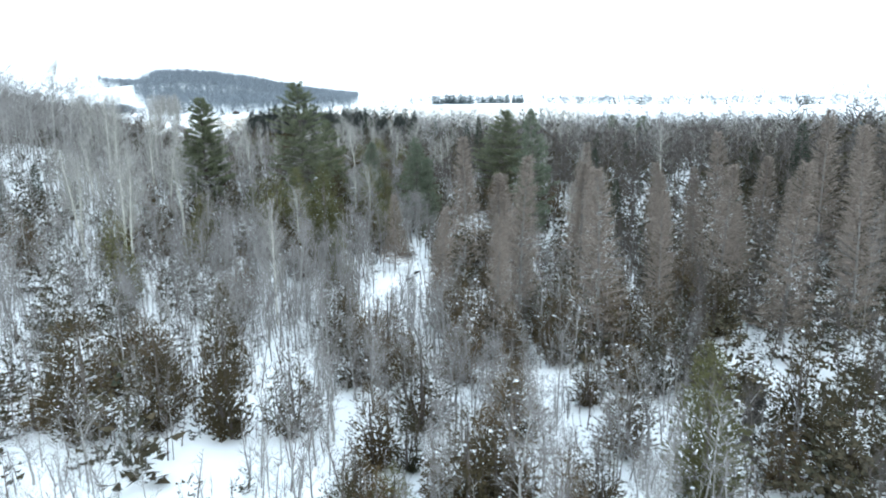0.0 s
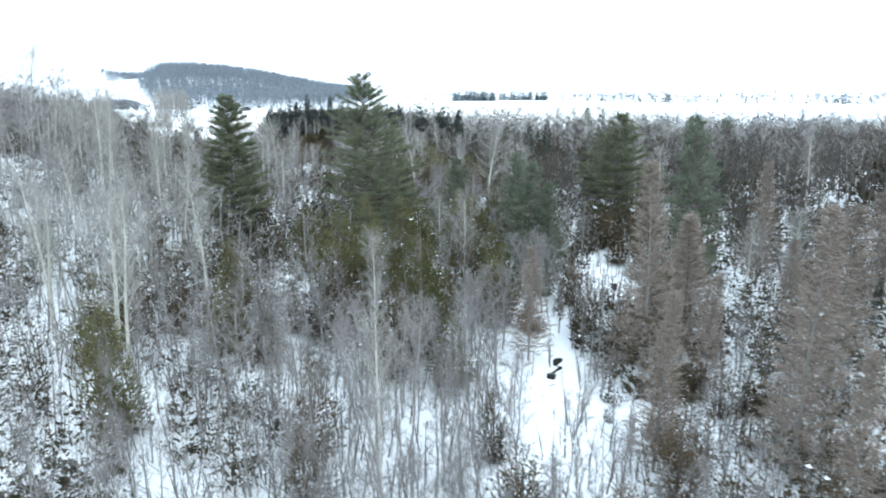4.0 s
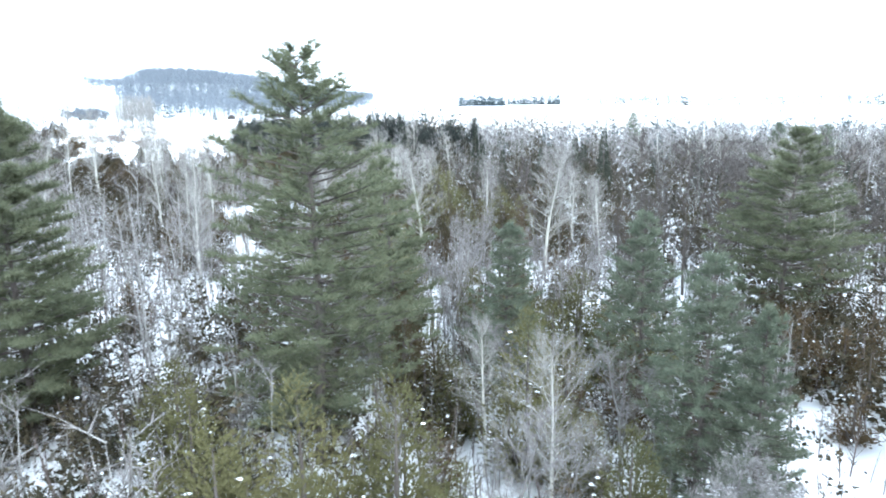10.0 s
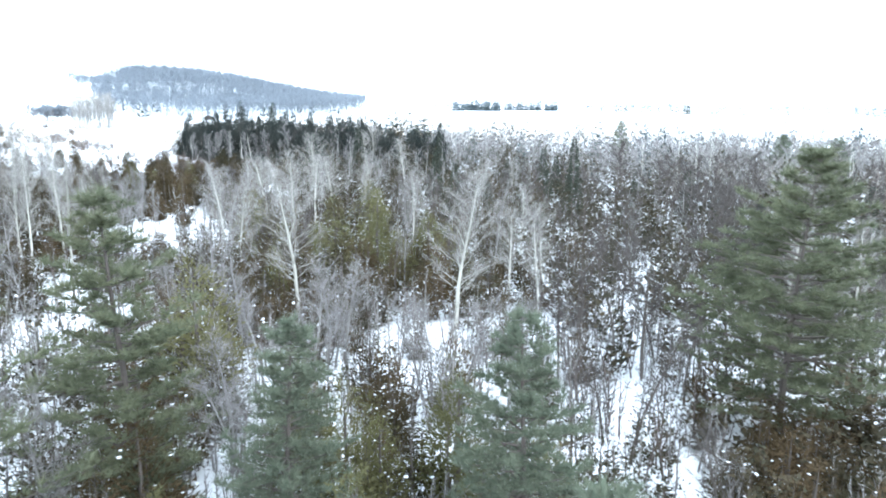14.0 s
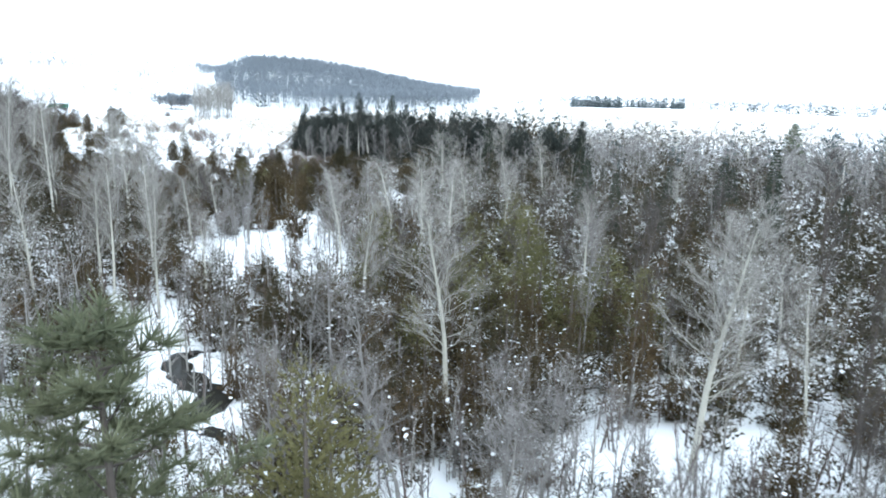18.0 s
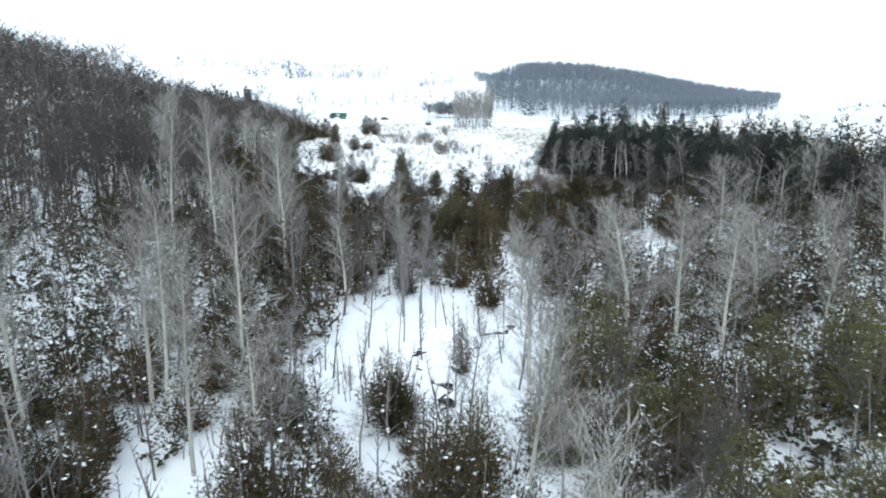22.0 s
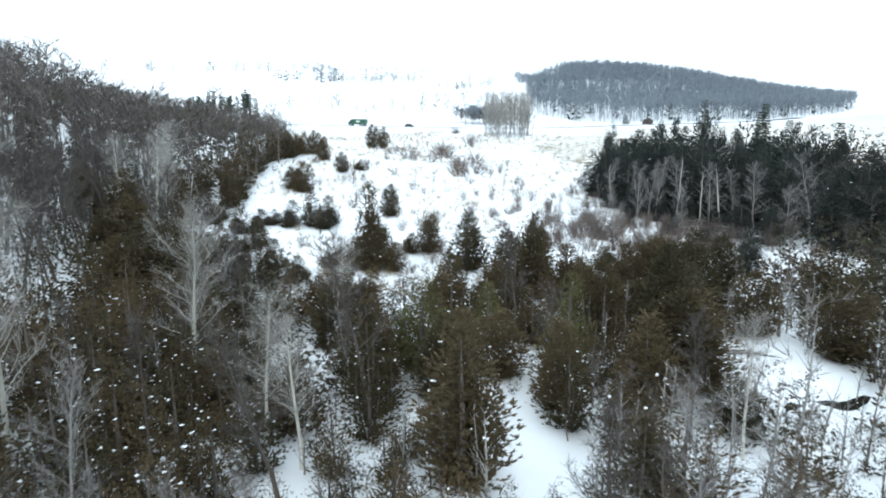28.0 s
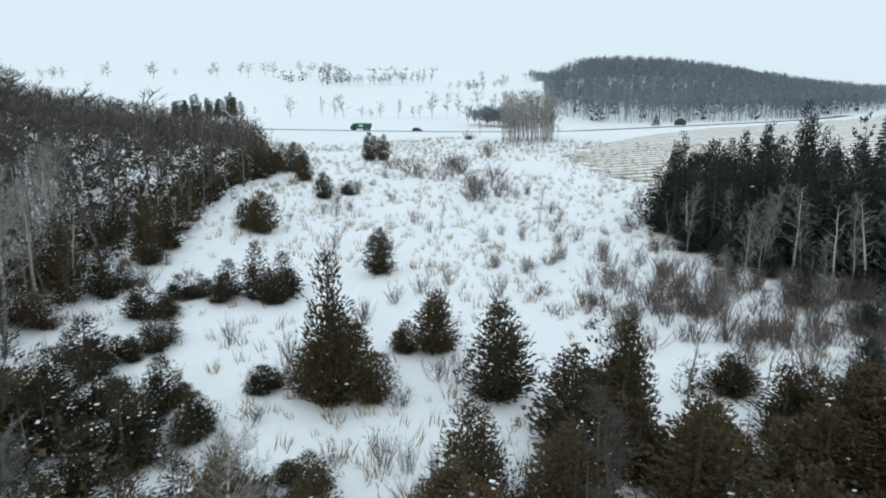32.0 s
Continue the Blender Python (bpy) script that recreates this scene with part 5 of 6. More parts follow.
UNDER = [(unit(4, 3.4, *cedar_shapes(990 + k, 4, 3.4, 140, 3, size=0.30, leaders=0, slim=0.28, fan=2, tufts=3, fleck=0.9)[1:]), (CEDAR_MIX, SNOW_CLUMP)) for k in range(4)]
UNDER += [(unit(4, 3.4, *cedar_shapes(1090 + k, 4, 3.4, 440, 7, size=0.22, leaders=1, slim=0.27, fan=3, tufts=3, fleck=0.8)[1:]), (CEDAR_MIX, SNOW_CLUMP)) for k in range(3)]
UNDER += [(unit(4, 3.4, *cedar_shapes(996 + k, 4, 3.4, 60, 0, size=0.55, leaders=0, slim=0.34, fan=2, tufts=2, fleck=1.0)[1:]), (CEDAR_MIX, SNOW_CLUMP)) for k in range(3)]


def undergrowth(count, near, far, rows):
    while count:
        py = 40 + (rnd.random() ** 0.85) * 320
        px = rnd.uniform(-330, 150)
        if not seen_ground(px, py) or not near <= off_line(px, py) < far or open_share(px, py) > 0.25:
            continue
        thick = 0.7 + 0.7 * noise.noise(Vector((px * 0.05, py * 0.05, 4.2))) - (0.3 if py < 100 and -35 < px < 18 else 0) + (0.4 if px < -35 and 95 < py < 135 else 0) - (0.2 if py < 92 and -26 < px < 20 else 0)
        if px < -64 and py > 158 or px > -56 and 172 < py < 238:
            thick += 0.45
        if px > 20 and py < 160 or px > -3 and 112 < py < 165:
            thick += 0.4
        if px < -118 and py > 170:
            thick += 0.4 if py > 222 else -0.8
        if -32 < px < 12 and 148 < py < 215:
            thick += 0.4
        if px > -12 and 190 < py <= 290:
            thick += 0.35
        if py > 290 and px > -115:
            thick += 0.5
        if rnd.random() > thick:
            continue
        hh = rnd.uniform(1.4, 4.4) * (0.6 if low_growth(px, py) else 1.35 if px < -110 or py > 295 else 1)
        rows.append((4 + rnd.randrange(3) if off_line(px, py) < 25 else rnd.randrange(4) if near == 0 or py < 100 else 7 + rnd.randrange(3), px, py, hh, hh * rnd.uniform(0.7, 1.0)))
        count -= 1
    return rows


joined("cedar_undergrowth", "low brown-green cedar undergrowth dusted with snow clumps", "undergrowth", UNDER, undergrowth(2800, 60, 230, undergrowth(2700, 0, 60, [])))


def sapling_shape(seed, twigs, flecks):
    r = random.Random(seed)
    s = Shape()
    pts = bent(Vector((0, 0, -0.05)), Vector((r.gauss(0, 0.1), r.gauss(0, 0.1), 1)), 1.05, 2, r, 0, 0.06)
    s.tube(pts, [0.022, 0.014, 0], 3)
    for _ in range(twigs):
        u = r.uniform(0.15, 0.95)
        p = pts[0].lerp(pts[2], u)
        s.blade(p, way(r.uniform(0, 6.28), r.uniform(0.5, 1.2)), r.uniform(0.15, 0.45) * (1.25 - u), 0.008, r)
    for _ in range(flecks):
        u = r.uniform(0.1, 0.8)
        p = pts[0].lerp(pts[2], u) + way(r.uniform(0, 6.28), 0) * r.uniform(0.02, 0.22)
        s.spray(p, way(r.uniform(0, 6.28), r.uniform(-0.3, 0.3)), r.uniform(0.04, 0.1), r.uniform(0.01, 0.03), r, 1)
    return s


SAPLINGS = [(sapling_shape(960 + k, 22, 2 + 2 * (k % 2)), (PALE_TWIG if k < 1 else TWIG, SNOW_CLUMP)) for k in range(4)] + [(sapling_shape(970 + k, 22, 4), (BRUSH, SNOW_CLUMP)) for k in range(2)]
rows = []
while len(rows) < 9500:
    py = 36 + (rnd.random() ** 0.8) * 290
    px = rnd.uniform(-170, 110)
    if not seen_ground(px, py) or off_line(px, py) > 62 or inside(px, py, VALLEY) or (px < -78 and py > 195 and rnd.random() < 0.7) or open_share(px, py) > rnd.random() * 1.25 or stand(px, py)[0] > 0.45 and rnd.random() < 0.7:
        continue
    hh = rnd.uniform(1.6, 5.2)
    rows.append((rnd.randrange(6), px, py, hh, hh * 0.8))
joined("sapling_thicket", "thicket of thin grey leafless saplings in snow", "thicket", SAPLINGS, rows)

# brush of the open valley and its near edge
BUSHES = [(-141, 306), (-143, 308), (-139, 309), (-162, 326), (-160, 324), (-165, 327), (-161, 313), (-164, 315), (-156, 314), (-178, 357), (-176, 354), (-172, 318), (-213, 393), (-150, 322),
          (-147, 312), (-139, 303), (-168, 332)]
for x, y in BUSHES:
    SHRUBS.put(x, y, rnd.uniform(2.6, 4.0), rnd.uniform(4.0, 6.0))
for k in range(170):
    while True:
        px, py = rnd.uniform(-170, -58), rnd.uniform(228, 320)
        if inside(px, py, VALLEY) and py < 320 and (px > -112 - 0.1 * (py - 230) or rnd.random() < 0.25):
            break
    SHRUBS.put(px, py, rnd.uniform(0.9, 2.6), rnd.uniform(1.2, 2.4))
for k in range(130):
    t, q = rnd.random(), rnd.random() ** 1.4
    px, py = -108 + 28 * t + 10 * q * (1 - t) + rnd.gauss(0, 1.5), 284 + 8 * t - 15 * q + rnd.gauss(0, 1.5)
    SHRUBS.put(px, py, rnd.uniform(1.2, 3.2), rnd.uniform(1.4, 2.8))
for x, y, hh, ww in ((-119.1, 289.4, 6.7, 1.6), (-98.3, 271.7, 6.3, 2.4), (-91.5, 273.2, 6.9, 3.4), (-93.8, 284.7, 8.3, 3.4), (-216, 402, 9, 3), (-128, 282, 4.5, 1.6), (-87, 282, 7, 3.2), (-93.4, 287.6, 8.2, 4.2), (-91.0, 292.0, 9.2, 4.8), (-86.2, 290.6, 9.0, 4.6), (-81.0, 292.4, 10.0, 5.0), (-84.0, 293.0, 8.4, 4.2), (-76.6, 289.6, 7.6, 5.0), (-103.6, 296.0, 7.6, 3.6),
                     (-74.5, 292.0, 11.0, 5.4), (-94.6, 292.6, 9.4, 3.6), (-98.5, 293.8, 8.0, 3.6), (-109.5, 226.2, 7.6, 4.5), (-104.6, 228.6, 5.6, 3.6), (-86.5, 226.2, 5.2, 3.2)):
    GREYS.put(x, y, hh, ww)
for x, y, hh, ww in ((-85.6, 292.8, 8.8, 4.2), (-92.3, 294.5, 9.5, 3.8), (-88.5, 293.5, 8.2, 3.0), (-124, 185, 12, 4), (-104.5, 298.5, 7.0, 2.6), (-134, 243, 6.6, 3.0), (-59.5, 128, 9, 3.5)):
    DEAD.put(x, y, hh, ww)
for x, y, hh, ww in ((-145.1, 245.5, 10.2, 7.0), (-138, 236, 9.5, 6.5), (-142.2, 244.6, 10.4, 4.8)):
    ASPENS.put(x, y, hh, ww)
CEDARS.put(-215.5, 395.6, 1.6, 3.4)
SPRUCES.put(-6.1, 227.4, 14.2, 4.6)
SPRUCES.put(-207.3, 516.6, 5.0, 4.4)
weed = Shape()
for k in range(9):
    weed.blade(Vector((rnd.gauss(0, 0.3), rnd.gauss(0, 0.3), 0)), way(rnd.uniform(0, 6.28), rnd.uniform(1.0, 1.5)), rnd.uniform(0.5, 1.05), 0.028, rnd)
rows = []
while len(rows) < 5200:
    px, py = rnd.uniform(-230, -60), rnd.uniform(228, 400)
    if inside(px, py, VALLEY) and noise.noise(Vector((px * 0.06, py * 0.06, 3))) > rnd.uniform(-0.45, 0.3):
        hh = rnd.uniform(0.4, 1.2)
        rows.append((0, px, py, hh, hh))
joined("dry_weeds", "sparse tufts of dry brown weeds poking through snow", "weeds", [(weed, (REED,))], rows)

# ---- beyond the valley: grove, red pines, road, fields and hills ----
FAR_GREY = [(unit(12, 4.6, *far_bare(955 + k, 12, 2.6, 18, 6, 0.075)), (GREY_BARK, TWIG)) for k in range(4)]
FAR_KINDS = []
for k, (s, mm) in enumerate(FAR_GREY):
    me = link_mesh("field_tree", s.v, s.f, mm, s.m)
    FAR_KINDS.append(me)
GROVE_KINDS = [link_mesh("poplar", s.v, s.f, (GREY_BARK, PALE_TWIG), s.m) for s in (unit(13, 3.2, *far_bare(970 + k, 13, 1.9, 16, 5, 0.06)) for k in range(3))]
WILLOWS = [link_mesh("willow", s.v, s.f, (DARK_BARK, HAZE_TWIG), s.m) for s in (unit(7, 5, *far_bare(975 + k, 7, 2.8, 22, 7, 0.09)) for k in range(2))]


def field_tree(x, y, height, width, label, group, kinds=FAR_KINDS):
    ob = tagged(new("field_tree", rnd.choice(kinds)), label, "tree", group)
    ob.matrix_world = Matrix.LocRotScale((x, y, float(land(x, y))), Euler((0, 0, rnd.uniform(0, 6.28))), (width, width, height))


for k in range(120):
    a, q = rnd.uniform(0, 6.28), rnd.random() ** 0.5
    u, v = 9.0 * q * math.cos(a), 15 * q * math.sin(a)
    field_tree(-193 + 0.75 * u - 0.6 * v, 396 + 0.6 * u + 0.75 * v, rnd.uniform(11, 15.5), rnd.uniform(2.6, 3.6), "slim leafless poplar in a grove on snow", "poplar grove", GROVE_KINDS)
for k in range(34):
    t = rnd.random()
    field_tree(-286 + 30 * t + rnd.uniform(-3, 3), 482 + 3 * t + rnd.uniform(-8, 8), rnd.uniform(6, 9), rnd.uniform(6, 8), "dark leafless willow in a thicket by the road", "willow thicket", WILLOWS)
for x, y, hh, ww in ((-395, 460, 12, 8), (-375, 466, 12, 4), (-366, 474, 12, 10), (-370, 471, 10, 5), (-344, 480, 9, 6), (-336, 485, 9.5, 6), (-321, 495, 14, 10), (-315, 500, 13, 6), (-310, 504, 13, 6),
                     (-430, 452, 7, 5), (-422, 455, 6, 4), (-355, 477, 6, 6), (-329, 490, 6, 6), (-326, 491, 7, 4), (-300, 508, 14, 8), (-294, 511, 13, 7), (-288, 515, 12, 8), (-350, 479, 5, 5)):
    field_tree(x, y, hh, ww, "leafless hedgerow tree on a snowy field", "hedgerow trees")
for k in range(30):
    t = k / 29
    field_tree(-592 + 52 * t + rnd.uniform(-4, 4), 650 + 85 * t + rnd.uniform(-10, 10), rnd.uniform(6, 15), rnd.uniform(6, 10), "leafless tree on a far snowy ridge", "ridge trees")
for k in range(16):
    t = k / 15
    field_tree(-470 + 100 * t + rnd.uniform(-8, 8), 690 - 60 * t + rnd.uniform(-10, 10), rnd.uniform(5, 9), rnd.uniform(5, 9), "leafless tree on a far snowy ridge", "ridge trees")
for k in range(26):
    t = rnd.random()
    field_tree(-950 + 260 * t + rnd.uniform(-30, 30), 470 + 330 * t + rnd.uniform(-30, 30), rnd.uniform(9, 18), rnd.uniform(9, 16), "leafless tree on a far snowy ridge", "ridge trees")


def red_pine_shapes(seed):
    r = random.Random(seed)
    wood, leaf = Shape(), Shape()
    wood.tube([Vector((0, 0, -0.3)), Vector((r.gauss(0, 0.2), 0, 7)), Vector((0, 0, 12.5))], [0.16, 0.13, 0], 5)
    for lv in range(9):
        z = 7.0 + 5.3 * lv / 8
        for b in range(4):
            az = r.uniform(0, 6.28)
            l = (1.9 - 0.16 * lv) * r.uniform(0.6, 1.1)
            pts = bent(Vector((0, 0, z)), way(az, 0.2), l, 2, r, 0.05, 0.08)
            wood.tube(pts, [0.04, 0.03, 0], 3)
            for _ in range(4):
                c = pts[0].lerp(pts[2], r.uniform(0.35, 1.05))
                for _ in range(5):
                    leaf.blade(c, way(r.uniform(0, 6.28), r.uniform(-0.2, 1.1)), r.uniform(0.4, 0.8), 0.08, r)
    return wood, leaf


red = []
for k in range(2):
    wood, leaf = red_pine_shapes(980 + k)
    red.append((make_kind("red_pine", "red pine with a bare trunk and a high dark tufted crown", "tree",
                          [("trunk", wood.mesh("red_pine_trunk", DARK_BARK), ""), ("crown", leaf.mesh("red_pine_crown", SPRUCE), "")]), 12.5, 4.0))
RED = Kind(red, "red pine stand by the road")
for k in range(42):
    t = rnd.random()
    RED.put(-350 + 94 * t + rnd.uniform(-7, 7), 371 - 27 * t + rnd.uniform(-9, 5), rnd.uniform(10, 14), rnd.uniform(3.4, 4.6))
RED.retire()

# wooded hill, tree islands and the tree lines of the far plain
# bark and twigs of the hill trees both take the haze tint
HILL = [(unit(12, 4.6, *far_bare(915 + k, 12, 2.9, 9, 4, 0.13, 0.3)), (HAZE_TWIG, HAZE_TWIG)) for k in range(3)] + [(unit(8, 3.8, *cedar_shapes(941, 8, 3.8, 80, 0, size=0.95, leaders=0, slim=0.26, fan=4, tufts=2)[:2]), (DARK_BARK, SPRUCE))]
HILL_RING = [(-285, 548), (-241, 528), (-210, 548), (-190, 574), (-170, 608), (-152, 690), (-158, 800), (-190, 900), (-300, 900), (-420, 860), (-470, 800), (-440, 772), (-372, 742), (-344, 690), (-320, 600)]
rows = []
while len(rows) < 5200:
    x, y = rnd.uniform(-475, -145), rnd.uniform(525, 905)
    if inside(x, y, HILL_RING) and rnd.random() < 1.3 - (y - 540) / 500:
        rows.append((3 if rnd.random() < 0.02 else rnd.randrange(3), x, y, rnd.uniform(10, 14), rnd.uniform(4.5, 6.5)))
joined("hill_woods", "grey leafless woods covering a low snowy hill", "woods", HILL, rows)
rows = []
for cx, cy, rx in ((-47, 735, 21), (2, 782, 25)):
    for k in range(85):
        rows.append((3, cx + rnd.uniform(-rx, rx), cy + rnd.uniform(-7, 7), rnd.uniform(7, 12.5), rnd.uniform(4, 6)))
# copses coloured with the haze-tinted needles throughout
joined("tree_islands", "two dark evergreen copses alone in white fields", "copse", HILL[:3] + [(HILL[3][0], (SPRUCE_HAZE, SPRUCE_HAZE))], rows)
rows = []
for k in range(700):
    a = radians(rnd.choice((60, 66, 72, 79, 84, 93, 118, 132)) + rnd.gauss(0, 2.2))
    d = rnd.choice((950, 1300, 1700, 2150)) + rnd.gauss(0, 25)
    rows.append((rnd.randrange(4), d * math.cos(a), d * math.sin(a), rnd.uniform(8, 14), rnd.uniform(8, 14)))
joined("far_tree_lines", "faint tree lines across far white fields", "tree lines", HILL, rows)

ROAD = [(-640, 330), (-520, 372), (-420, 398), (-356, 411), (-312, 421), (-264, 432), (-237, 438), (-211, 446), (-198, 465), (-187, 492), (-178, 531), (-169, 573), (-155, 640)]


def build_road():
    pts = []
    for i in range(len(ROAD) - 1):
        p0, p1, p2, p3 = (Vector(ROAD[max(0, min(len(ROAD) - 1, j))]) for j in (i - 1, i, i + 1, i + 2))
        for k in range(8):
            t = k / 8
            pts.append(0.5 * ((2 * p1) + (p2 - p0) * t + (2 * p0 - 5 * p1 + 4 * p2 - p3) * t * t + (3 * p1 - p0 - 3 * p2 + p3) * t ** 3))
    asphalt = material("wet_asphalt", (0.035, 0.037, 0.04), (0.07, 0.07, 0.075), 0.6, 3.0, 0.2)
    v, f = [], []
    cross = [(-6.5, -0.4), (-3.6, 0.55), (-3.4, 0.5), (3.4, 0.5), (3.6, 0.55), (6.5, -0.4)]
    index = []
    for i, p in enumerate(pts):
        d = (pts[min(i + 1, len(pts) - 1)] - pts[max(0, i - 1)]).normalized()
        z = float(land(p.x, p.y))
        v += [(p.x - d.y * o, p.y + d.x * o, z + up) for o, up in cross]
        if i:
            for k in range(5):
                a = 6 * (i - 1) + k
                f.append((a, a + 1, a + 7, a + 6))
                index.append(1 if k == 2 else 0)
    me = link_mesh("road", v, f, [SNOW, asphalt], index)
    tagged(new("road", me), "dark cleared country road between low snow banks", "road", kind="structure")


build_road()

# stubble field: a sheet just above the snow with its cut rows
STUBBLE = [(-140, 346), (-160, 366), (-167, 385), (-168, 445), (-162, 540), (-150, 616), (-130, 712), (-20, 700), (60, 560), (60, 420), (-20, 372), (-70, 352), (-110, 344), (-126, 336)]


def build_stubble():
    m = bpy.data.materials.new("stubble_snow")
    m.use_nodes = True
    n, l = m.node_tree.nodes, m.node_tree.links
    geo, wave, nz, mix, rmp = (n.new(k) for k in ("ShaderNodeNewGeometry", "ShaderNodeTexWave", "ShaderNodeTexNoise", "ShaderNodeMixRGB", "ShaderNodeMath"))
    turn = n.new("ShaderNodeMapping")
    turn.inputs["Rotation"].default_value = (0, 0, radians(35))
    l.new(geo.outputs["Position"], turn.inputs["Vector"])
    wave.inputs["Scale"].default_value, wave.inputs["Distortion"].default_value, wave.inputs["Detail"].default_value = 0.085, 3.0, 3.0
    nz.inputs["Scale"].default_value, nz.inputs["Detail"].default_value = 0.35, 8.0
    l.new(turn.outputs[0], wave.inputs["Vector"])
    l.new(geo.outputs["Position"], nz.inputs["Vector"])
    rmp.operation = "MULTIPLY_ADD"
    rmp.inputs[2].default_value = -0.05
    boost = n.new("ShaderNodeMath")
    boost.operation = "MULTIPLY"
    boost.use_clamp = True
    boost.inputs[1].default_value = 2.1
    l.new(wave.outputs["Fac"], rmp.inputs[0])
    l.new(nz.outputs["Fac"], rmp.inputs[1])
    mix.inputs[1].default_value, mix.inputs[2].default_value = (0.83, 0.84, 0.85, 1), (0.36, 0.29, 0.18, 1)
    l.new(rmp.outputs[0], boost.inputs[0])
    l.new(boost.outputs[0], mix.inputs[0])
    b = n["Principled BSDF"]
    b.inputs["Roughness"].default_value = 0.85
    l.new(mix.outputs[0], b.inputs["Base Color"])
    xs, ys = np.arange(-186, 66, 6.0), np.arange(334, 714, 6.0)
    v, f, at = [], [], {}
    for x in xs:
        for y in ys:
            if inside(x + 3, y + 3, STUBBLE):
                q = []
                for p in ((x, y), (x + 6, y), (x + 6, y + 6), (x, y + 6)):
                    if p not in at:
                        at[p] = len(v)
                        v.append((p[0], p[1], float(land(*p)) + 0.12))
                    q.append(at[p])
                f.append(tuple(q))
    tagged(new("stubble_field", link_mesh("stubble_field", v, f, [m], smooth_shade=True)), "snowy field with rows of pale cut stubble", "field", kind="structure")


build_stubble()

# ---- the road's vehicles, a shed and fallen timber ----
def piece(name, bm, mat, parent, label=""):
    me = bpy.data.meshes.new(name)
    bm.to_mesh(me)
    bm.free()
    me.materials.append(mat)
    ob = new(name, me)
    ob.parent = parent
    if label:
        tagged(ob, label)
    return ob


def block(x0, x1, y0, y1, z0, z1, bevel=0.05, lean=0.0, narrow=0.0):
    """A box with bevelled edges; lean draws its top in from the ends, narrow from the sides."""
    bm = bmesh.new()
    vs = []
    for z, k in ((z0, 0), (z1, 1)):
        for x, y in ((x0, y0), (x1, y0), (x1, y1), (x0, y1)):
            sx, sy = (1 if x == x0 else -1), (1 if y == y0 else -1)
            vs.append(bm.verts.new((x + sx * lean * k, y + sy * narrow * k, z)))
    for q in ((3, 2, 1, 0), (4, 5, 6, 7), (0, 1, 5, 4), (1, 2, 6, 5), (2, 3, 7, 6), (3, 0, 4, 7)):
        bm.faces.new([vs[i] for i in q])
    if bevel:
        bmesh.ops.bevel(bm, geom=bm.edges[:], offset=bevel, segments=2, affect="EDGES")
    return bm


def disc(x, y, z, radius, width):
    bm = bmesh.new()
    bmesh.ops.create_cone(bm, cap_ends=True, segments=18, radius1=radius, radius2=radius, depth=width,
                          matrix=Matrix.Translation((x, y, z)) @ Matrix.Rotation(radians(90), 4, "X"))
    bmesh.ops.bevel(bm, geom=[e for e in bm.edges if e.calc_face_angle(0) > 1], offset=width * 0.18, segments=2, affect="EDGES")
    return bm


TRUCK_GREEN = material("truck_green_paint", (0.012, 0.06, 0.038), (0.022, 0.10, 0.06), 0.4, 3.0, 0.05, spec=0.5)
CAR_PAINT = material("car_dark_paint", (0.03, 0.03, 0.034), (0.06, 0.055, 0.06), 0.3, 3.0, 0.02, spec=0.5)
RUBBER = material("tyre_rubber", (0.012, 0.012, 0.012), (0.03, 0.03, 0.03), 0.9, 6.0, 0.2)
RIM = material("wheel_rim", (0.25, 0.25, 0.26), (0.45, 0.45, 0.46), 0.5, 6.0, 0.1)
GLASS = material("dark_glass", (0.01, 0.012, 0.014), (0.02, 0.022, 0.026), 0.08, 2.0, 0.0, spec=0.6)
STEEL = material("chassis_steel", (0.02, 0.02, 0.02), (0.06, 0.055, 0.05), 0.7, 5.0, 0.2)
PALE_PANEL = material("pale_panel", (0.45, 0.50, 0.46), (0.6, 0.64, 0.6), 0.6, 4.0, 0.05)
LAMP = material("lamp_lens", (0.5, 0.5, 0.46), (0.7, 0.7, 0.66), 0.15, 4.0, 0.0, spec=0.6)


def wheel(x, y, radius, width, thing):
    tyre = piece("wheel", disc(x, y, radius, radius, width), RUBBER, thing, "black tyre")
    piece("rim", disc(x, y + math.copysign(width * 0.42, y), radius, radius * 0.55, width * 0.3), RIM, tyre, "grey rim")


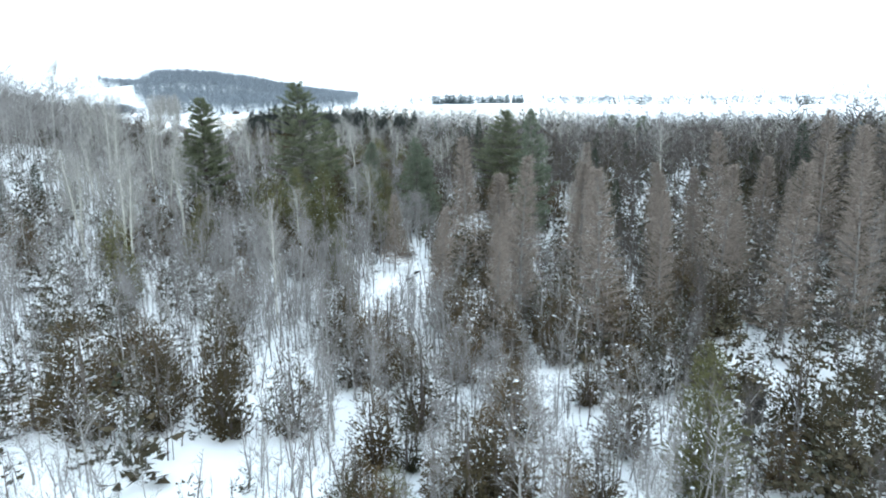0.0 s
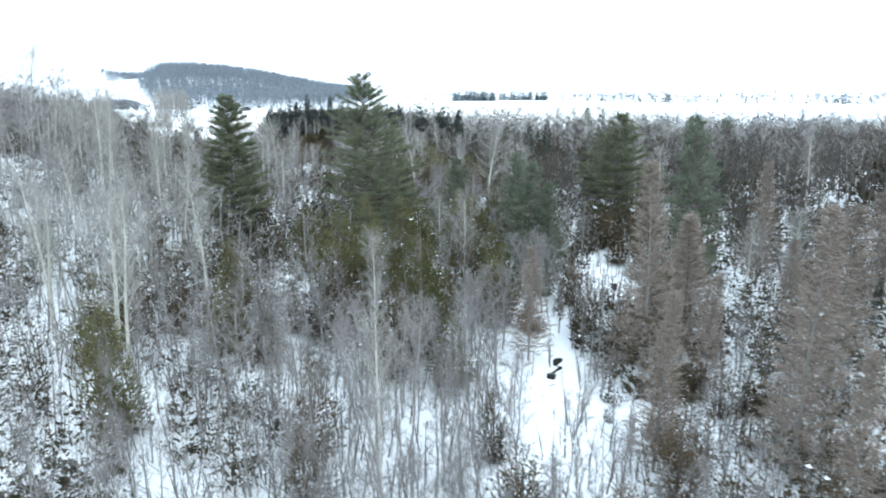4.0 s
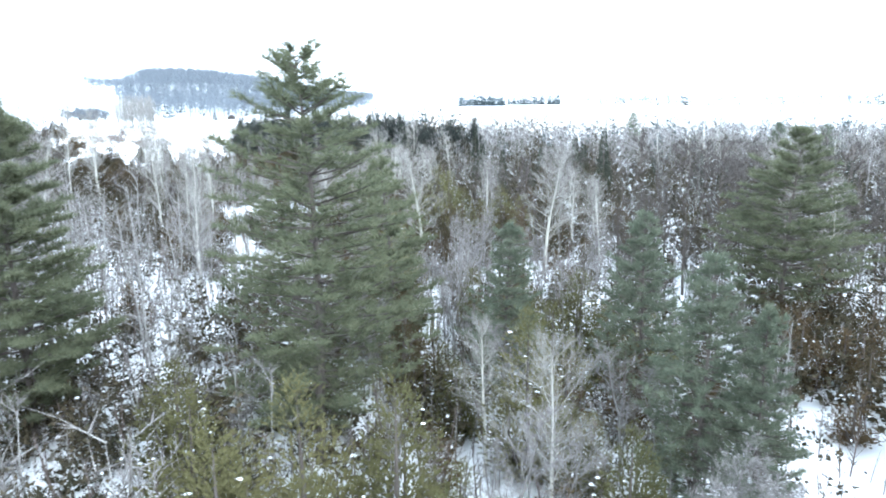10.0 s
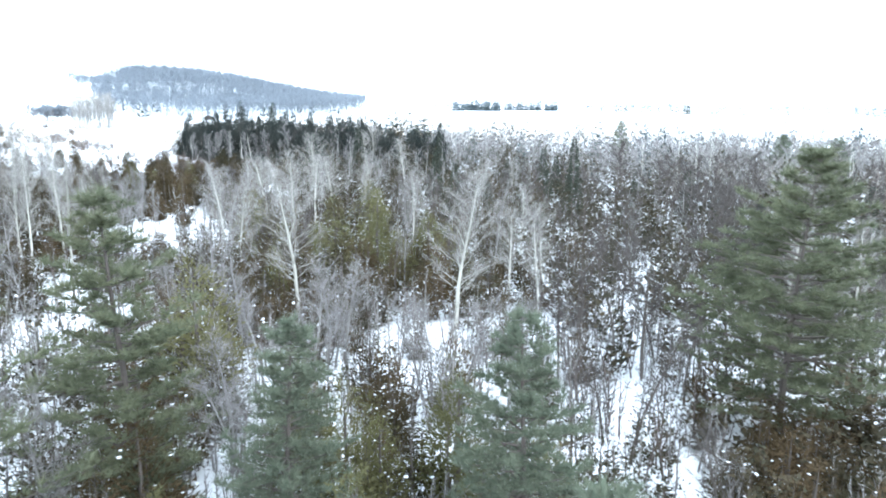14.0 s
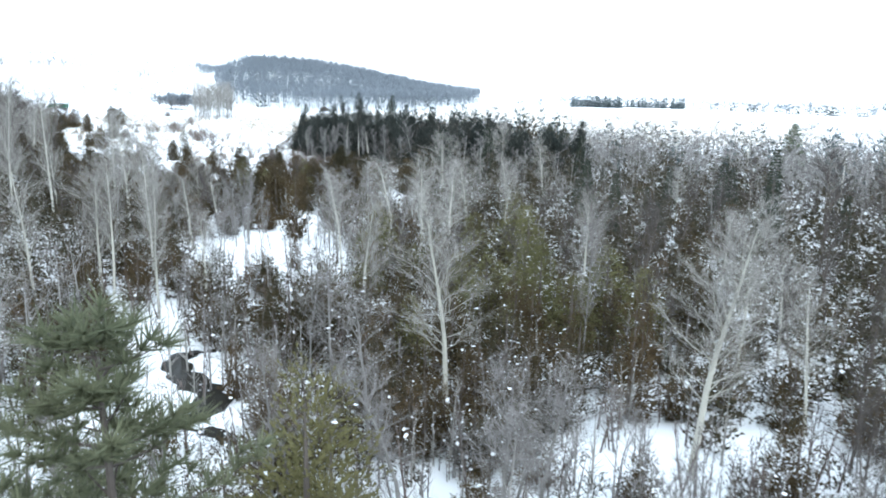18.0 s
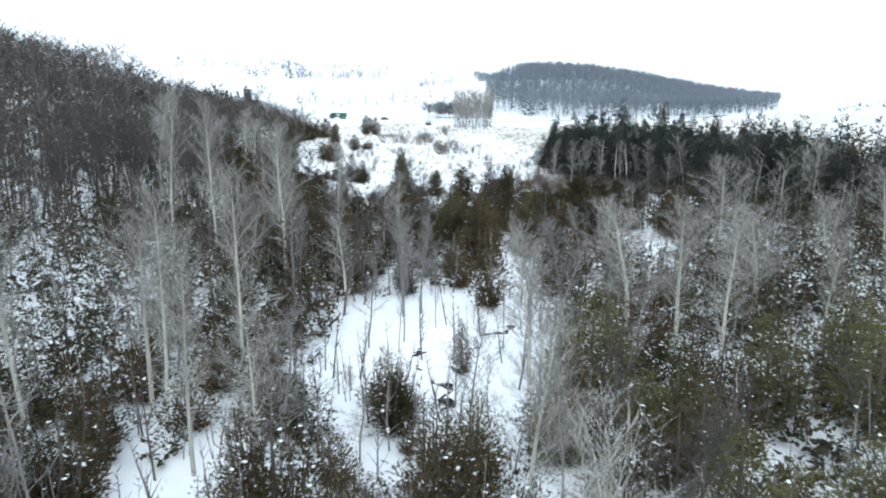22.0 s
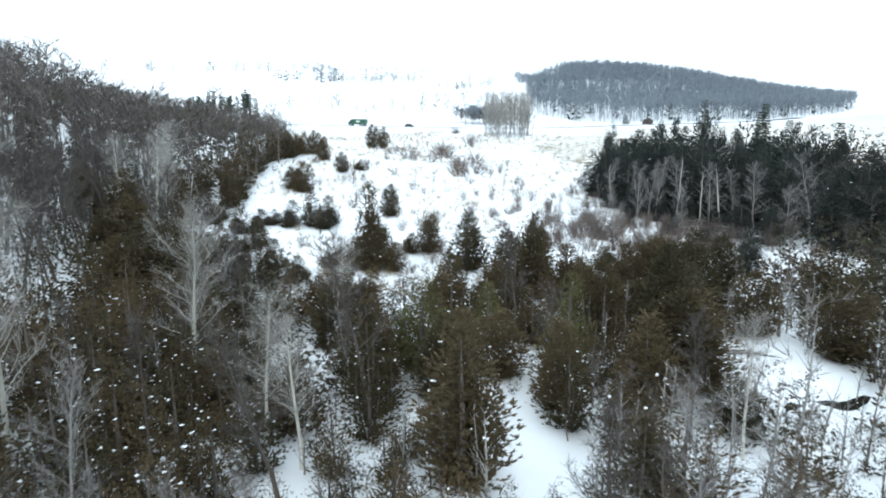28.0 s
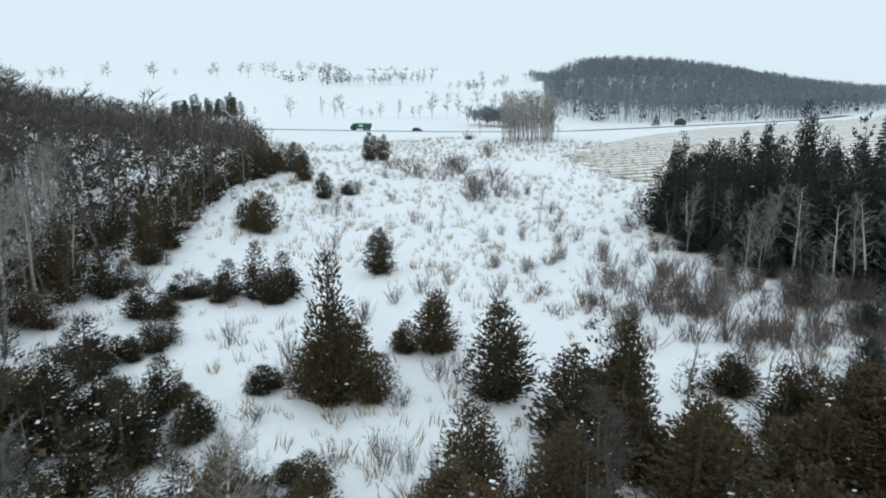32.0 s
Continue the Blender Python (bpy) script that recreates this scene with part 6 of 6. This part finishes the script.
def dump_truck(x, y, turn):
    t = tagged(new("dump_truck"), "dark green dump truck driving on the cleared road", "truck")
    piece("chassis", block(-4.6, 4.3, -0.55, 0.55, 0.75, 1.05, 0.03), STEEL, t, "dark steel frame")
    cab = piece("cab", block(2.3, 4.1, -1.2, 1.2, 0.95, 2.95, 0.14, 0.12, 0.08), TRUCK_GREEN, t, "green driver's cab")
    piece("bonnet", block(4.0, 5.0, -0.95, 0.95, 0.95, 1.95, 0.12, 0.1, 0.06), TRUCK_GREEN, t)
    piece("windscreen", block(4.0, 4.08, -0.95, 0.95, 2.0, 2.72, 0.02), GLASS, cab, "dark glass")
    for s in (-1, 1):
        piece("side_window", block(2.75, 3.75, s * 1.15 - 0.03, s * 1.15 + 0.03, 1.95, 2.65, 0.02), GLASS, cab, "dark glass")
        piece("headlight", block(4.96, 5.03, s * 0.72 - 0.14, s * 0.72 + 0.14, 1.25, 1.5, 0.03), LAMP, t, "clear headlight")
        piece("mirror", block(3.95, 4.05, s * 1.42 - 0.1, s * 1.42 + 0.1, 2.0, 2.5, 0.02), STEEL, t)
    box = piece("dump_box", block(-4.7, 2.05, -1.25, 1.25, 1.15, 3.05, 0.06), TRUCK_GREEN, t, "tall green dump box")
    piece("box_rim", block(-4.78, 2.6, -1.32, 1.32, 3.02, 3.16, 0.03), TRUCK_GREEN, box)
    for k in range(6):
        for s in (-1, 1):
            piece("rib", block(-4.4 + 1.22 * k, -4.26 + 1.22 * k, s * 1.28 - 0.05, s * 1.28 + 0.05, 1.2, 3.03, 0.02), TRUCK_GREEN, box)
    for s in (-1, 1):
        piece("side_panel", block(-1.9, 0.2, s * 1.345 - 0.012, s * 1.345 + 0.012, 1.75, 2.6, 0), PALE_PANEL, box, "pale lettering panel")
    piece("bumper", block(5.0, 5.12, -1.15, 1.15, 0.6, 0.95, 0.04), STEEL, t)
    for wx in (3.6, -2.2, -3.55):
        for s in (-1, 1):
            wheel(wx, s * 1.0, 0.52, 0.4, t)
    t.matrix_world = pose(x, y, float(land(x, y)) + 0.5, 0, 0, turn)


def hatchback(x, y, turn):
    t = tagged(new("car"), "small dark car driving on the cleared road", "car")
    body = piece("body", block(-2.15, 2.15, -0.86, 0.86, 0.28, 0.88, 0.14, 0.1, 0.04), CAR_PAINT, t, "dark lower body")
    cabin = piece("cabin", block(-1.75, 0.95, -0.78, 0.78, 0.84, 1.46, 0.1, 0.42, 0.14), GLASS, t, "dark glazed cabin")
    piece("roof", block(-1.3, 0.5, -0.62, 0.62, 1.42, 1.49, 0.03), CAR_PAINT, cabin)
    for s in (-1, 1):
        piece("pillar", block(-0.42, -0.3, s * 0.72 - 0.03, s * 0.72 + 0.03, 0.85, 1.43, 0), CAR_PAINT, cabin)
        piece("headlight", block(2.02, 2.1, s * 0.62 - 0.16, s * 0.62 + 0.16, 0.6, 0.74, 0.03), LAMP, body, "clear headlight")
        piece("mirror", block(0.55, 0.68, s * 0.9 - 0.08, s * 0.9 + 0.08, 0.88, 1.02, 0.02), CAR_PAINT, body)
        for wx in (1.35, -1.3):
            wheel(wx, s * 0.78, 0.32, 0.22, t)
    t.matrix_world = pose(x, y, float(land(x, y)) + 0.5, 0, 0, turn)


dump_truck(-298, 424.2, 193)
hatchback(-271, 430.6, 14)


def shed(x, y, turn):
    boards = material("weathered_boards", (0.05, 0.042, 0.036), (0.11, 0.095, 0.085), 0.85, 5.0, 0.4)
    tin = material("dark_roofing", (0.035, 0.035, 0.038), (0.07, 0.068, 0.068), 0.7, 4.0, 0.2)
    t = tagged(new("shed"), "small dark weathered shed with a gable roof beside the road", "shed")
    bm = bmesh.new()
    ring = [(-2.4, 0), (2.4, 0), (2.4, 1.7), (0, 3.0), (-2.4, 1.7)]
    ends = [[bm.verts.new((a, s, b)) for a, b in ring] for s in (-2.0, 2.0)]
    bm.faces.new(ends[0])
    bm.faces.new(ends[1][::-1])
    for k in range(5):
        bm.faces.new((ends[0][k], ends[1][k], ends[1][(k + 1) % 5], ends[0][(k + 1) % 5]))
    piece("wall", bm, boards, t, "weathered board walls")
    for s in (-1, 1):
        bm = block(-1.45, 1.45, -2.3, 2.3, 0, 0.1, 0.02)
        bm.transform(Matrix.Translation((s * 1.3, 0, 2.36)) @ Matrix.Rotation(s * radians(28.4), 4, "Y"))
        piece("roof_slope", bm, tin, t, "dark roofing")
    piece("door", block(-0.9, 0.9, -2.06, -1.99, 0.05, 1.6, 0.01), STEEL, t, "dark plank door")
    t.matrix_world = pose(x, y, float(land(x, y)), 0, 0, turn)


shed(-201.5, 529, 20)


def fallen_log(x, y, turn, length, radius, seed, label):
    r = random.Random(seed)
    t = tagged(new("fallen_log"), label, "log", "fallen logs")
    s = Shape()
    pts = bent(Vector((-length / 2, 0, radius * 0.6)), Vector((1, 0, 0.05)), length, 6, r, 0.0, 0.04)
    s.tube(pts, [radius * (1 - 0.11 * k) for k in range(7)], 7)
    for k in range(7):
        p = pts[1].lerp(pts[5], r.random())
        d = way(r.uniform(0, 6.28), r.uniform(0.2, 1.1))
        s.tube([p, p + d * r.uniform(0.4, 1.3)], [radius * 0.3, 0], 4)
    ob = new("log_trunk", s.mesh("log_trunk", GREY_BARK))
    ob.parent = t
    cap = Shape()
    for k in range(10):
        p = pts[0].lerp(pts[6], (k + r.random()) / 10)
        cap.clump((p.x, p.y, p.z + radius * 0.75), radius * 1.1, radius * 0.35, r)
    ob = new("snow_cap", cap.mesh("log_snow", SNOW_CLUMP))
    ob.parent = t
    tagged(ob, "lumpy snow along the top")
    t.matrix_world = pose(x, y, float(land(x, y)), 0, 0, turn)


fallen_log(-68.9, 249.4, 20, 5.5, 0.17, 31, "grey fallen log lying in snow by the creek")
fallen_log(-42.2, 209.9, -35, 6.0, 0.16, 32, "grey fallen log half buried in snow")
fallen_log(-7.0, 109.6, 15, 5.0, 0.15, 33, "thin fallen log across a snowy opening")
fallen_log(-84.5, 281.5, -20, 6.0, 0.14, 34, "broken dead trunk lying at the wood edge")
for kind in (DEAD, DARKS, ASPENS, GREYS, CEDARS, CEDARS_EDGE, CEDARS_FULL, CEDARS_WOOD, CEDARS_BUSH, GREENS, LARCHES, SPRUCES, PINES, SHRUBS, CEDARS_LOW):
    kind.retire()
